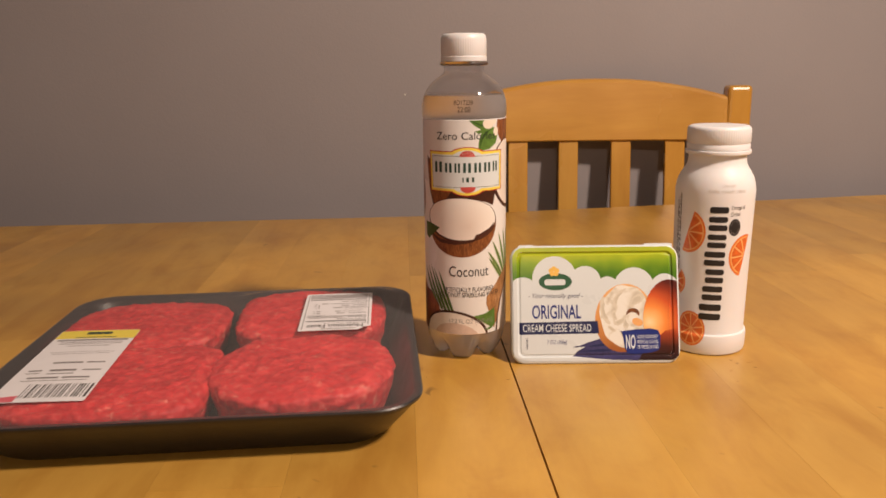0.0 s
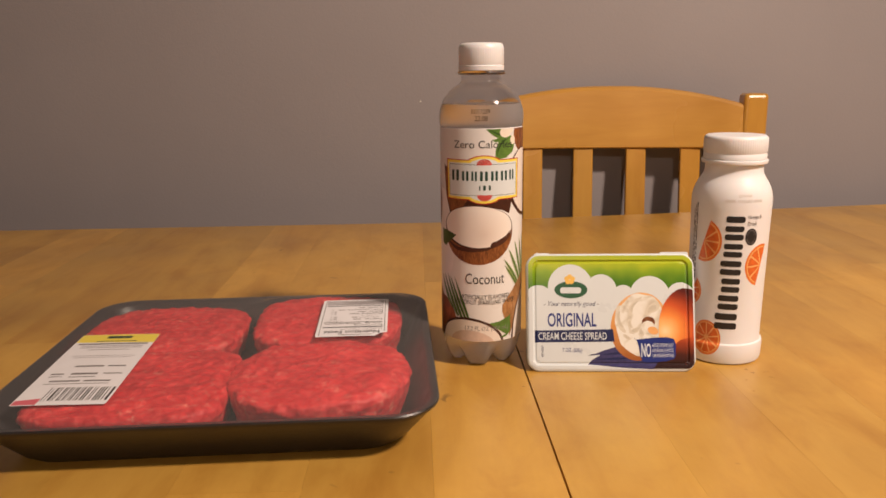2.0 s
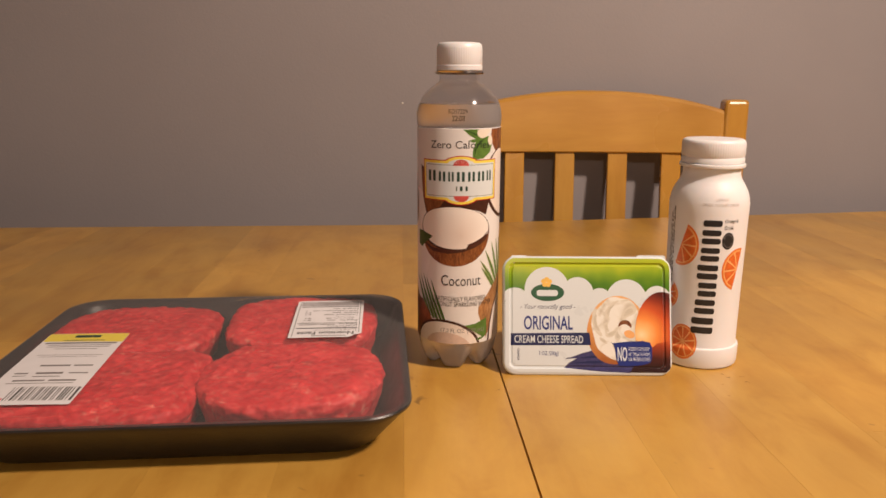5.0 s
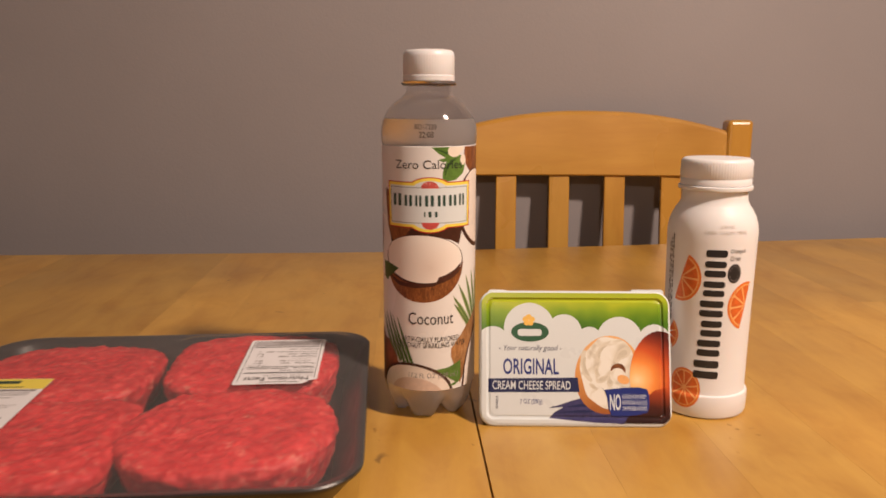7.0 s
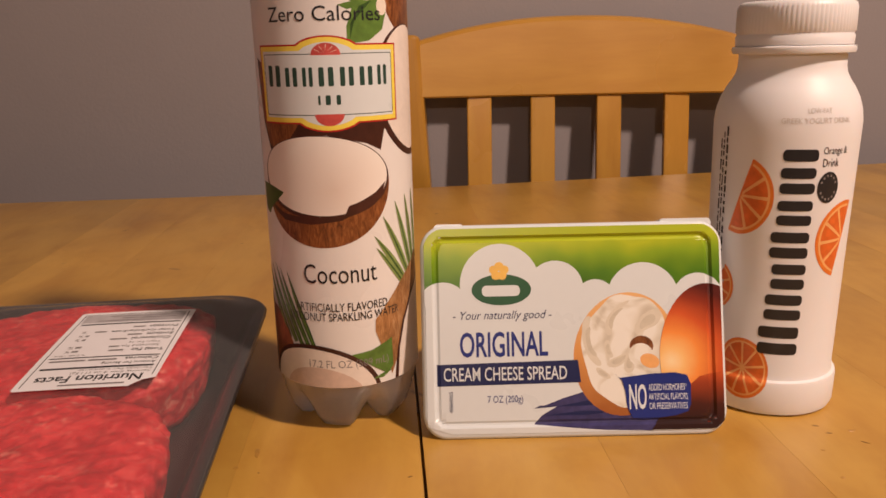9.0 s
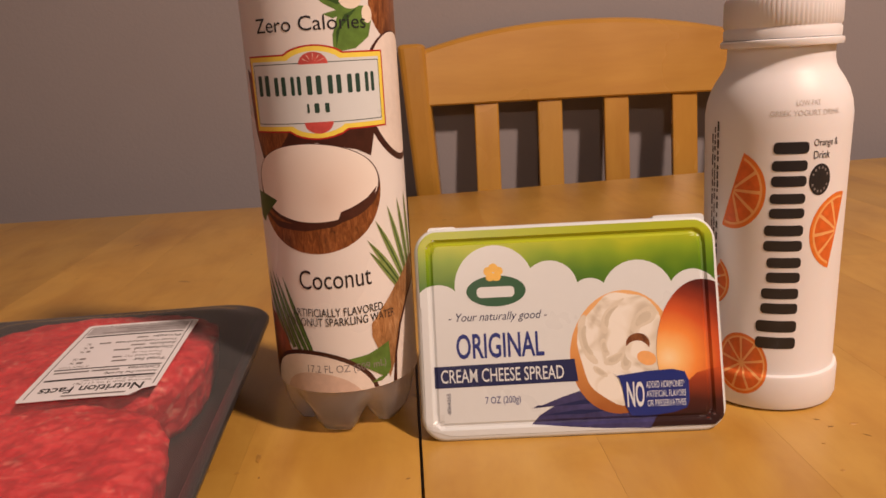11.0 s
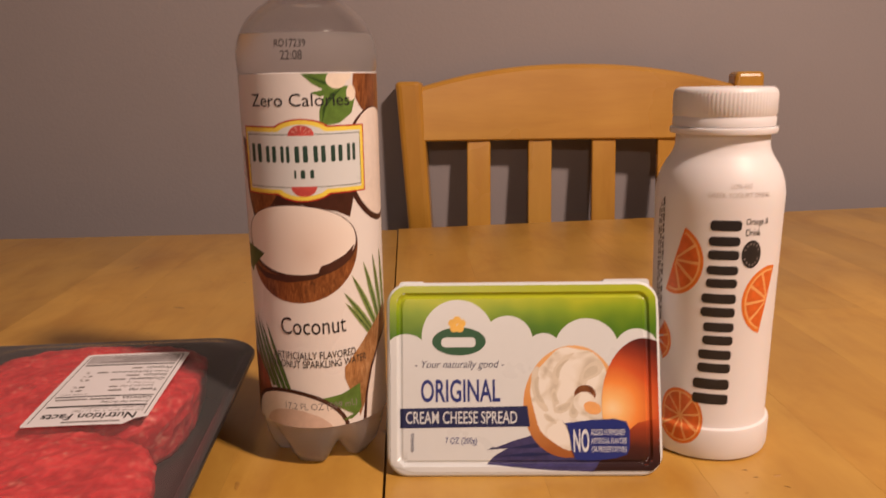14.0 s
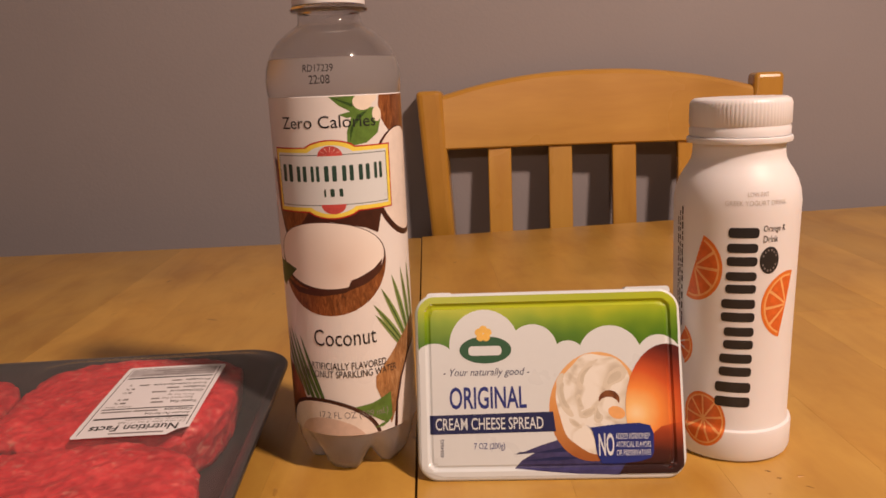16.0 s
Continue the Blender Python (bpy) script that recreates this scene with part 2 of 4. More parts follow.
I_GOLD = ink("flower_yellow_ink", (0.85, 0.52, 0.10), vary=0.2)


def husk_ink(name="husk_ink", dark=(0.07, 0.020, 0.008), mid=(0.22, 0.075, 0.024), light=(0.42, 0.18, 0.065)):
    n = Nodes(name)
    v = n.coords((60, 60, 14))
    f = n.noise(v, 9, 6, 0.65, 1.5)
    g = n.noise(n.coords(), 45, 3)
    col = n.ramp(f, [(0.28, dark), (0.5, mid), (0.75, light)])
    col = n.mix(0.5, col, n.mix(1.0, col, n.ramp(g, [(0.35, (0.4, 0.35, 0.3)), (0.65, (1.3, 1.2, 1.1))]), "MULTIPLY"))
    n.set(Base_Color=col, Roughness=0.32)
    return n.m


def fade_ink(name, axis, stops, lo, hi, wobble=0.15, scale=40):
    """Printed colours that run into one another along one axis of the object."""
    n = Nodes(name)
    sep = n.t.nodes.new("ShaderNodeSeparateXYZ")
    tc = n.t.nodes.new("ShaderNodeTexCoord")
    n.link(tc.outputs["Object"], sep.inputs[0])
    rng = n.t.nodes.new("ShaderNodeMapRange")
    rng.inputs["From Min"].default_value, rng.inputs["From Max"].default_value = lo, hi
    n.link(sep.outputs["XYZ".index(axis)], rng.inputs["Value"])
    add = n.t.nodes.new("ShaderNodeMath")
    add.operation = "MULTIPLY_ADD"
    n.link(n.noise(n.coords(), scale, 3), add.inputs[0])
    add.inputs[1].default_value = wobble * 2
    n.link(rng.outputs[0], add.inputs[2])
    sub = n.t.nodes.new("ShaderNodeMath")
    sub.operation = "SUBTRACT"
    n.link(add.outputs[0], sub.inputs[0])
    sub.inputs[1].default_value = wobble
    n.set(Base_Color=n.ramp(sub.outputs[0], stops), Roughness=0.3)
    return n.m


def radial_ink(name, centre, stops, radius, wobble=0.1, scale=90):
    """Printed colours that run into one another away from one spot of the object."""
    n = Nodes(name)
    tc = n.t.nodes.new("ShaderNodeTexCoord")
    d = n.t.nodes.new("ShaderNodeVectorMath")
    d.operation = "SUBTRACT"
    d.inputs[1].default_value = centre
    flat = n.t.nodes.new("ShaderNodeVectorMath")
    flat.operation = "MULTIPLY"
    flat.inputs[1].default_value = (1, 0, 1)
    size = n.t.nodes.new("ShaderNodeVectorMath")
    size.operation = "LENGTH"
    n.link(tc.outputs["Object"], d.inputs[0])
    n.link(d.outputs[0], flat.inputs[0])
    n.link(flat.outputs[0], size.inputs[0])
    part_of = n.t.nodes.new("ShaderNodeMath")
    part_of.operation = "MULTIPLY_ADD"
    part_of.inputs[1].default_value, part_of.inputs[2].default_value = 1 / radius, -wobble
    n.link(size.outputs["Value"], part_of.inputs[0])
    add = n.t.nodes.new("ShaderNodeMath")
    add.operation = "MULTIPLY_ADD"
    add.inputs[1].default_value = wobble * 2
    n.link(n.noise(n.coords(), scale, 4), add.inputs[0])
    n.link(part_of.outputs[0], add.inputs[2])
    n.set(Base_Color=n.ramp(add.outputs[0], stops), Roughness=0.3)
    return n.m


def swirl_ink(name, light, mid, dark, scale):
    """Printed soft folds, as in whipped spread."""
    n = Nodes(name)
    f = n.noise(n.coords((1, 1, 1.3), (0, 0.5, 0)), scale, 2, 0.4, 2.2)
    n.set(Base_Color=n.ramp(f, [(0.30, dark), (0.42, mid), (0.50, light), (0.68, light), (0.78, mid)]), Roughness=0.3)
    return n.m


I_HUSK = husk_ink()
I_FIBRE = husk_ink("nut_fibre_ink", (0.20, 0.085, 0.03), (0.40, 0.20, 0.08), (0.58, 0.36, 0.19))
I_FLESH = ink("coconut_flesh_ink", (0.80, 0.72, 0.66), vary=0.12)
I_BOWL = radial_ink("coconut_bowl_ink", (0.002, 0.0, 0.102), [(0.0, (0.70, 0.60, 0.54)), (0.45, (0.78, 0.71, 0.66)), (0.8, (0.83, 0.79, 0.75)), (1.0, (0.80, 0.74, 0.69))], 0.027, 0.08)
I_HUSKD = ink("dark_husk_ink", (0.06, 0.018, 0.012), vary=0.5)
I_MEADOW = fade_ink("meadow_ink", "Z", [(0.0, (0.022, 0.09, 0.008)), (0.3, (0.075, 0.20, 0.010)), (0.55, (0.22, 0.36, 0.014)), (0.75, (0.42, 0.50, 0.018)), (1.0, (0.36, 0.46, 0.03))], 0.050, 0.084, 0.42, 24)
I_BUN = radial_ink("toasted_bun_ink", (0.039, 0.0, 0.0265), [(0.0, (0.90, 0.70, 0.42)), (0.16, (0.88, 0.52, 0.20)), (0.36, (0.84, 0.28, 0.060)), (0.60, (0.60, 0.10, 0.026)), (0.82, (0.26, 0.035, 0.014)), (1.0, (0.09, 0.014, 0.010))], 0.032, 0.06)
I_BUNLOW = fade_ink("bagel_underside_ink", "Z", [(0.0, (0.03, 0.012, 0.012)), (0.4, (0.07, 0.018, 0.012)), (0.8, (0.30, 0.05, 0.018)), (1.0, (0.50, 0.085, 0.024))], 0.002, 0.021, 0.1, 60)
I_CRUST = fade_ink("bagel_crust_ink", "Z", [(0.0, (0.32, 0.10, 0.025)), (0.5, (0.66, 0.30, 0.09)), (1.0, (0.78, 0.46, 0.20))], 0.005, 0.055, 0.15, 60)
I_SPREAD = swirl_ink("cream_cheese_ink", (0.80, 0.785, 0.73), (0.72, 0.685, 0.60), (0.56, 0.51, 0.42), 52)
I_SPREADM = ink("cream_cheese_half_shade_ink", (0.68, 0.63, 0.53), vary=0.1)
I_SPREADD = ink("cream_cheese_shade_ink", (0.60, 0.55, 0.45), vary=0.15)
I_RIND = ink("orange_rind_ink", (0.78, 0.20, 0.03), vary=0.2)
I_PITH = ink("orange_pith_ink", (0.84, 0.43, 0.16), vary=0.15)
I_PULP = ink("orange_pulp_ink", (0.74, 0.15, 0.028), vary=0.35)


def clear_plastic(name, colour, rough, ior):
    n = Nodes(name)
    n.set(Base_Color=colour, Roughness=rough, Transmission_Weight=1.0, IOR=ior)
    return n.m


def glossed(material, weight, rough):
    """A hard clear skin over a material, for its glints."""
    b = material.node_tree.nodes["Principled BSDF"]
    b.inputs["Coat Weight"].default_value, b.inputs["Coat Roughness"].default_value = weight, rough
    return material


M_PET = clear_plastic("clear_bottle_plastic", (0.93, 0.92, 0.92), 0.04, 1.12)
M_WATER = clear_plastic("sparkling_water", (0.92, 0.90, 0.90), 0.5, 1.14)
M_WATER.node_tree.nodes["Principled BSDF"].inputs["Transmission Weight"].default_value = 0.90


glossed(M_PET, 1.0, 0.07)
glossed(M_WATER, 0.8, 0.06)


def film_wrap():
    n = Nodes("cling_film")
    n.t.nodes.remove(n.b)
    clear = n.add("ShaderNodeBsdfTransparent")
    clear.inputs["Color"].default_value = (0.98, 0.975, 0.975, 1)
    gloss = n.add("ShaderNodeBsdfGlossy", Roughness=0.16)
    fres = n.add("ShaderNodeFresnel", IOR=1.45)
    f = n.noise(n.coords((1, 1, 1)), 26, 2, 0.5, 0.6)
    b = n.add("ShaderNodeBump", Strength=0.12, Distance=0.002)
    n.link(f, b.inputs["Height"])
    n.link(b.outputs["Normal"], gloss.inputs["Normal"])
    n.link(b.outputs["Normal"], fres.inputs["Normal"])
    mix = n.t.nodes.new("ShaderNodeMixShader")
    n.link(fres.outputs[0], mix.inputs[0])
    n.link(clear.outputs[0], mix.inputs[1])
    n.link(gloss.outputs[0], mix.inputs[2])
    haze = n.add("ShaderNodeBsdfDiffuse")
    haze.inputs["Color"].default_value = (0.8, 0.78, 0.78, 1)
    milk = n.t.nodes.new("ShaderNodeMixShader")
    milk.inputs[0].default_value = 0.05
    n.link(mix.outputs[0], milk.inputs[1])
    n.link(haze.outputs[0], milk.inputs[2])
    n.link(milk.outputs[0], n.out.inputs["Surface"])
    return n.m


M_FILM = film_wrap()
M_FOAM = speckled("black_foam", (0.024, 0.022, 0.023), 0.34, 0.3, 500, bump=0.15)
glossed(M_FOAM, 0.15, 0.3)


def minced():
    n = Nodes("minced_beef")
    v = n.coords()
    big = n.noise(v, 42, 3, 0.55, 0.6)
    clump = n.noise(v, 170, 4, 0.6, 0.5)
    fine = n.noise(v, 620, 3, 0.6, 0.3)
    strand = n.add("ShaderNodeTexVoronoi", Scale=260.0)
    strand.feature = "SMOOTH_F1"
    n.link(v, strand.inputs["Vector"])
    col = n.ramp(big, [(0.3, (0.42, 0.009, 0.014)), (0.5, (0.58, 0.024, 0.032)), (0.72, (0.74, 0.066, 0.070))])
    col = n.mix(0.5, col, n.ramp(clump, [(0.36, (0.30, 0.006, 0.010)), (0.50, (0.58, 0.025, 0.033)), (0.66, (0.80, 0.11, 0.10))]))
    where = n.noise(v, 34, 2, 0.5, 0.4)
    fat = n.noise(v, 210, 3, 0.55, 0.3)
    flecks = n.mix(1.0, n.ramp(fat, [(0.56, (0, 0, 0)), (0.70, (0.48, 0.48, 0.48))]), n.ramp(where, [(0.42, (0.08, 0.08, 0.08)), (0.62, (1, 1, 1))]), "MULTIPLY")
    col = n.mix(flecks, col, (0.90, 0.42, 0.32))
    n.set(Base_Color=col, Roughness=0.5, Subsurface_Weight=0.2, Specular_IOR_Level=0.35)
    n.b.inputs["Subsurface Radius"].default_value = (0.006, 0.0012, 0.001)
    n.b.inputs["Subsurface Scale"].default_value = 1.0
    h = n.mix(0.5, clump, n.mix(0.6, fine, strand.outputs["Distance"]))
    n.bump(h, 0.6, 0.003)
    return n.m


M_MEAT = minced()

# ---- room ----
ROOM = pose(0, 0, 0, 0, 0, 3.8)
X0, X1, Y0, Y1, H = -1.7, 2.3, -1.9, 1.246, 2.45


def slab(name, x0, x1, y0, y1, z0, z1, material, label, category):
    ob = mesh_object(name, box(bmesh.new(), x0, x1, y0, y1, z0, z1), material)
    ob.matrix_world = ROOM
    return tagged(ob, label, category, kind="structure")


slab("floor", X0 - 0.1, X1 + 0.1, Y0 - 0.1, Y1 + 0.1, -0.1, 0.0, M_FLOOR, "brown carpeted floor under the dining table", "floor")
slab("ceiling", X0 - 0.1, X1 + 0.1, Y0 - 0.1, Y1 + 0.1, H, H + 0.1, M_CEIL, "plain off-white painted ceiling of the room", "ceiling")
slab("wall_north", X0 - 0.1, X1 + 0.1, Y1, Y1 + 0.1, 0, H, M_WALL, "plain grey painted wall behind the chair", "wall")
slab("wall_south", X0 - 0.1, X1 + 0.1, Y0 - 0.1, Y0, 0, H, M_WALL, "plain grey painted wall of the room", "wall")
slab("wall_west", X0 - 0.1, X0, Y0, Y1, 0, H, M_WALL, "plain grey painted side wall of the room", "wall")
slab("wall_east", X1, X1 + 0.1, Y0, Y1, 0, H, M_WALL, "plain grey painted side wall of the room", "wall")
slab("baseboard", X0, X1, Y1 - 0.014, Y1, 0.0, 0.09, M_TRIM, "white painted baseboard along the grey wall", "baseboard")

# ---- a chip in the paint ----
chip = bmesh.new()
lathe(chip, [(0.0016, 0.0), (0.0013, 0.0006), (0.0004, 0.0009)], 10)
chip = mesh_object("paint_chip", chip, M_TRIM, True)
chip.matrix_world = ROOM @ pose(0.0490, Y1, 0.917, 90, 0, 0)
tagged(chip, "small white chip in the grey wall paint", "paint chip")

# ---- dining table: two halves with a seam, each of glued boards ----
SEAM, GAP, WIDE = 0.1187, 0.0006, 0.0702
TX0, TX1, TY0 = -0.80, 0.96, 0.15


def far_edge(x):
    return 1.091 if x < SEAM else 1.097 + 0.11 * (x - SEAM)


def prism(x0, x1, ya0, yb0, ya1, yb1, z0, z1):
    """A board with its ends at ya (left side) and yb (right side)."""
    bm = bmesh.new()
    loft(bm, [[(x0, ya0, z), (x1, yb0, z), (x1, yb1, z), (x0, ya1, z)] for z in (z0, z1)], True, True)
    return bm


table = thing("dining_table", ROOM, "honey-coloured varnished wooden dining table with a centre seam", "table")
rng = random.Random(11)
for side, (xa, xb) in enumerate(((TX0, SEAM - GAP), (SEAM + GAP, TX1))):
    core = part("tabletop", prism(xa + 0.004, xb - 0.0005, TY0 + 0.004, TY0 + 0.004, far_edge(xa + 1e-4) - 0.005, far_edge(xb) - 0.005, TZ - 0.026, TZ - 0.0125), M_TABLE, table, "glued solid wood table half")
    n = round((xb - xa) / WIDE)
    edges = [xa + k * (xb - xa) / n for k in range(n + 1)]
    if side == 0:
        edges = [xb - k * WIDE for k in range(n)][::-1]
        edges[0] = xa
    else:
        edges = [xa + k * WIDE for k in range(n)] + [xb]
    for a, b in zip(edges, edges[1:]):
        cuts = [TY0]
        y = TY0 + rng.uniform(0.15, 0.6)
        while y < far_edge((a + b) / 2) - 0.15:
            cuts.append(y)
            y += rng.uniform(0.32, 0.62)
        cuts.append(None)
        for c, dd in zip(cuts, cuts[1:]):
            ya, yb = (far_edge(a + 1e-4), far_edge(b)) if dd is None else (dd, dd)
            part("board", prism(a + 0.00004, b - 0.00004, c + 0.00004, c + 0.00004, ya - 0.00004, yb - 0.00004, TZ - 0.0123, TZ), M_TABLE, core)
for x0, x1, y0, y1 in ((TX0 + 0.06, TX1 - 0.06, TY0 + 0.05, TY0 + 0.07), (TX0 + 0.06, TX1 - 0.06, 1.01, 1.03)):
    part("apron", box(bmesh.new(), x0, x1, y0, y1, TZ - 0.11, TZ - 0.026, 0.002), M_CHAIR, table)
for x, y in ((TX0 + 0.09, TY0 + 0.08), (TX1 - 0.09, TY0 + 0.08), (TX0 + 0.09, 1.0), (TX1 - 0.09, 1.0)):
    part("leg", box(bmesh.new(), x - 0.032, x + 0.032, y - 0.032, y + 0.032, 0, TZ - 0.0262, 0.005), M_CHAIR_UP, table)

# dark dents and a scratch worn into the varnish
def dent(x, y, length, wide, turn, seed, material):
    rd, outline = random.Random(seed), []
    for k in range(14):
        a = 2 * math.pi * k / 14
        f = rd.uniform(0.6, 1.1)
        u, v = length / 2 * f * math.cos(a), wide / 2 * f * math.sin(a)
        c, q = math.cos(radians(turn)), math.sin(radians(turn))
        outline.append((u * c - v * q, u * q + v * c))
    bm = bmesh.new()
    loft(bm, [[(u * g, v * g, z) for u, v in outline] for g, z in ((1.0, 0.0), (0.8, 0.00012))], False, True)
    ob = part("dent", bm, material, table, "dark worn dent in the varnish")
    ob.matrix_local = ROOM.inverted() @ pose(x, y, TZ)


DENTS = [(0.023, 0.5101, 0.0012, 0.001, 0), (0.0802, 0.5052, 0.003, 0.0009, 25), (0.0135, 0.5141, 0.0036, 0.0026, 10), (0.0192, 0.5248, 0.003, 0.01, 8), (0.245, 0.5367, 0.0036, 0.0012, -25), (0.2476, 0.5304, 0.0032, 0.001, -10), (0.2575, 0.532, 0.006, 0.0022, 5), (0.2578, 0.5225, 0.005, 0.0008, -40), (0.2387, 0.5174, 0.0022, 0.001, 0), (0.2365, 0.4982, 0.003, 0.002, 30)]
M_DENT = speckled("worn_varnish", (0.20, 0.10, 0.03), 0.5, 0.4, 400)
M_FAINT = speckled("rubbed_varnish", (0.44, 0.225, 0.045), 0.4, 0.2, 400)
for k, (x, y, length, wide, turn) in enumerate(DENTS):
    dent(x, y, length * 0.8, wide * 0.8, turn, 30 + k, M_FAINT if k in (2, 3, 6, 8, 9) else M_DENT)

# ---- dining chair behind the table ----
chair = thing("dining_chair", pose(0.272, 1.21, 0, 0, 0, -2.0), "honey-coloured wooden dining chair with arched slatted backrest", "chair")


def back_y(z):
    return (z - 0.85) * 0.13


def upright(x_low, x_high, w, z0, z1, depth, bevel, y_shift=0.0, widen=0.0):
    bm = box(bmesh.new(), -w / 2, w / 2, -depth / 2, depth / 2, z0, z1, bevel, 3)
    for v in bm.verts:
        k = (v.co.z - 0.735) / (0.92 - 0.735)
        v.co.x = v.co.x * (1 + widen * max(k, -0.1)) + x_low + (x_high - x_low) * max(k, -0.8)
        v.co.y += back_y(max(v.co.z, 0.40)) + y_shift
    return bm


part("post", upright(-0.1836, -0.2180, 0.0205, 0, 0.9190, 0.036, 0.005, widen=0.66), M_CHAIR_UP, chair)
part("post", upright(0.195, 0.2085, 0.036, 0, 0.9255, 0.034, 0.006), M_CHAIR_UP, chair)
bm = bmesh.new()
loops = []
for k in range(33):
    x = -0.2030 + 0.3945 * k / 32
    u = x / 0.188
    top = 0.938 - 0.026 * abs(u) ** 2.1 - 0.002 * (u - abs(u)) - 0.0005 * (u + abs(u))
    low, t, bow = 0.8435, 0.011, 0.010 * (1 - u * u)
    r = 0.006
    pts = []
    for (yy, zz) in ((-t, low + 0.002), (-t, top - r), (-t + r * 0.3, top - r * 0.3), (-t + r, top), (t - r, top), (t - r * 0.3, top - r * 0.3), (t, top - r), (t, low + 0.002), (t - 0.002, low), (-t + 0.002, low)):
        pts.append((x, yy + bow + back_y(zz), zz))
    loops.append(pts)
loft(bm, loops, True, True)
part("crest_rail", bm, M_CHAIR, chair, "arched top rail", smooth=True, angle=14)
for x in (-0.128, -0.049, 0.033, 0.1155):
    bow = 0.010 * (1 - (x / 0.188) ** 2)
    part("slat", upright(x, x, 0.0305, 0.545, 0.8437, 0.011, 0.002, bow), M_CHAIR_UP, chair)
part("lower_rail", box(bmesh.new(), -0.186, 0.184, -0.011 + back_y(0.53), 0.011 + back_y(0.53), 0.50, 0.546, 0.003), M_CHAIR, chair)
bm = bmesh.new()
loft(bm, [[(x, y - 0.235, z) for x, y in rounded_rect(w, w * 0.97, 0.05)] for w, z in ((0.40, 0.43), (0.425, 0.436), (0.43, 0.446), (0.42, 0.455))], True, True)
part("seat", bm, M_CHAIR, chair, smooth=True)
for x in (-0.175, 0.175):
    part("leg", box(bmesh.new(), x - 0.018, x + 0.018, -0.42, -0.384, 0, 0.431, 0.004), M_CHAIR_UP, chair)
part("stretcher", box(bmesh.new(), -0.158, 0.158, -0.412, -0.392, 0.2, 0.235, 0.003), M_CHAIR, chair)

# ---- sparkling water bottle ----
bottle = thing("water_bottle", pose(0.0520, 0.5665, TZ), "clear plastic sparkling water bottle with white coconut label and cap", "bottle")
LEVEL = 0.1925


def feet(r, z, a):
    k = max(0.0, 1 - z / 0.021)
    lobe = 0.5 + 0.5 * math.cos(5 * (a + radians(99.5)))
    lobe = min(1.0, 1.7 * lobe) ** 0.6
    return r * (1 - 0.17 * k * (1 - lobe)), z + 0.009 * k ** 1.2 * (1 - lobe)


SIDE = [(0.0297, 0.022), (0.0297, 0.1765), (0.0303, 0.1785), (0.0305, 0.184), (0.0300, 0.188), (0.0287, 0.1925)]
TOP = [(0.0287, 0.1925), (0.0270, 0.1965), (0.0240, 0.2005), (0.0200, 0.2040), (0.0163, 0.2062), (0.0145, 0.2078), (0.0142, 0.2095), (0.0142, 0.2125)]
bm = bmesh.new()
rings = lathe(bm, [(0.0015, 0.0075), (0.008, 0.0055), (0.014, 0.0018), (0.0185, 0.0), (0.0225, 0.0012), (0.0255, 0.0055), (0.0282, 0.013), *SIDE], 80, feet)
bm.faces.new(rings[0][::-1])
bm.faces.new(rings[-1])
part("filled_body", bm, M_WATER, bottle, "translucent water-filled lower body with moulded feet", smooth=True, angle=60)
bm = bmesh.new()
outer = lathe(bm, TOP, 80)
inner = lathe(bm, [(r - 0.0005, z) for r, z in TOP[::-1]], 80)
for a, b in ((outer[-1], inner[0]), (inner[-1], outer[0])):
    for k in range(80):
        bm.faces.new((a[k], a[(k + 1) % 80], b[(k + 1) % 80], b[k]))
part("shoulder", bm, M_PET, bottle, "clear plastic shoulder and neck", smooth=True)
M_RING = clear_plastic("neck_ring_plastic", (0.78, 0.74, 0.74), 0.12, 1.35)
bm = bmesh.new()
rings = lathe(bm, [(0.0143, 0.2124), (0.0168, 0.2128), (0.0174, 0.2138), (0.0168, 0.2150), (0.0143, 0.2154)], 64)
part("neck_ring", bm, M_RING, bottle, smooth=True)
bm = bmesh.new()
ribs = 80


def knurl(depth, z0, z1, n):
    def f(r, z, a):
        return (r + (depth * (0.5 + 0.5 * math.cos(n * a)) if z0 < z < z1 else 0), z)
    return f


rings = lathe(bm, [(0.0146, 0.2152), (0.0162, 0.2155), (0.0163, 0.2185), (0.0157, 0.2190), (0.0159, 0.2196), (0.0159, 0.2300), (0.0156, 0.2328), (0.0142, 0.2341), (0.0100, 0.2345), (0.003, 0.2346)], 160, knurl(0.0002, 0.2192, 0.2325, 60))
bm.faces.new(rings[-1])
part("cap", bm, M_CAPW, bottle, "white ribbed screw cap", smooth=True, angle=50)

RL = 0.0301
bm = bmesh.new()
lathe(bm, [(RL - 0.0003, 0.0213), (RL, 0.0215), (RL, 0.1762), (RL - 0.0003, 0.1765)], 124)
label = part("label", bm, M_LABEL, bottle, "white wrap label printed with coconuts", smooth=True)


def facet(u, step, r, radius):
    """A point on a cylinder of 124 flat facets, u millimetres round it."""
    k = math.floor(u / step + 1e-6)
    t = u / step - k
    a0, a1 = k * step * MM / radius, (k + 1) * step * MM / radius
    x = math.sin(a0) + (math.sin(a1) - math.sin(a0)) * t
    y = math.cos(a0) + (math.cos(a1) - math.cos(a0)) * t
    return r * x, -r * y


BSTEP = 2 * math.pi * RL / MM / 124


def on_bottle(u, v, off):
    x, y = facet(u, BSTEP, RL + off * MM, RL)
    return Vector((x, y, v * MM))


pr = Print(label, on_bottle, 0.02, ustep=BSTEP, limits=(None, None, 21.7, 176), smooth=True)
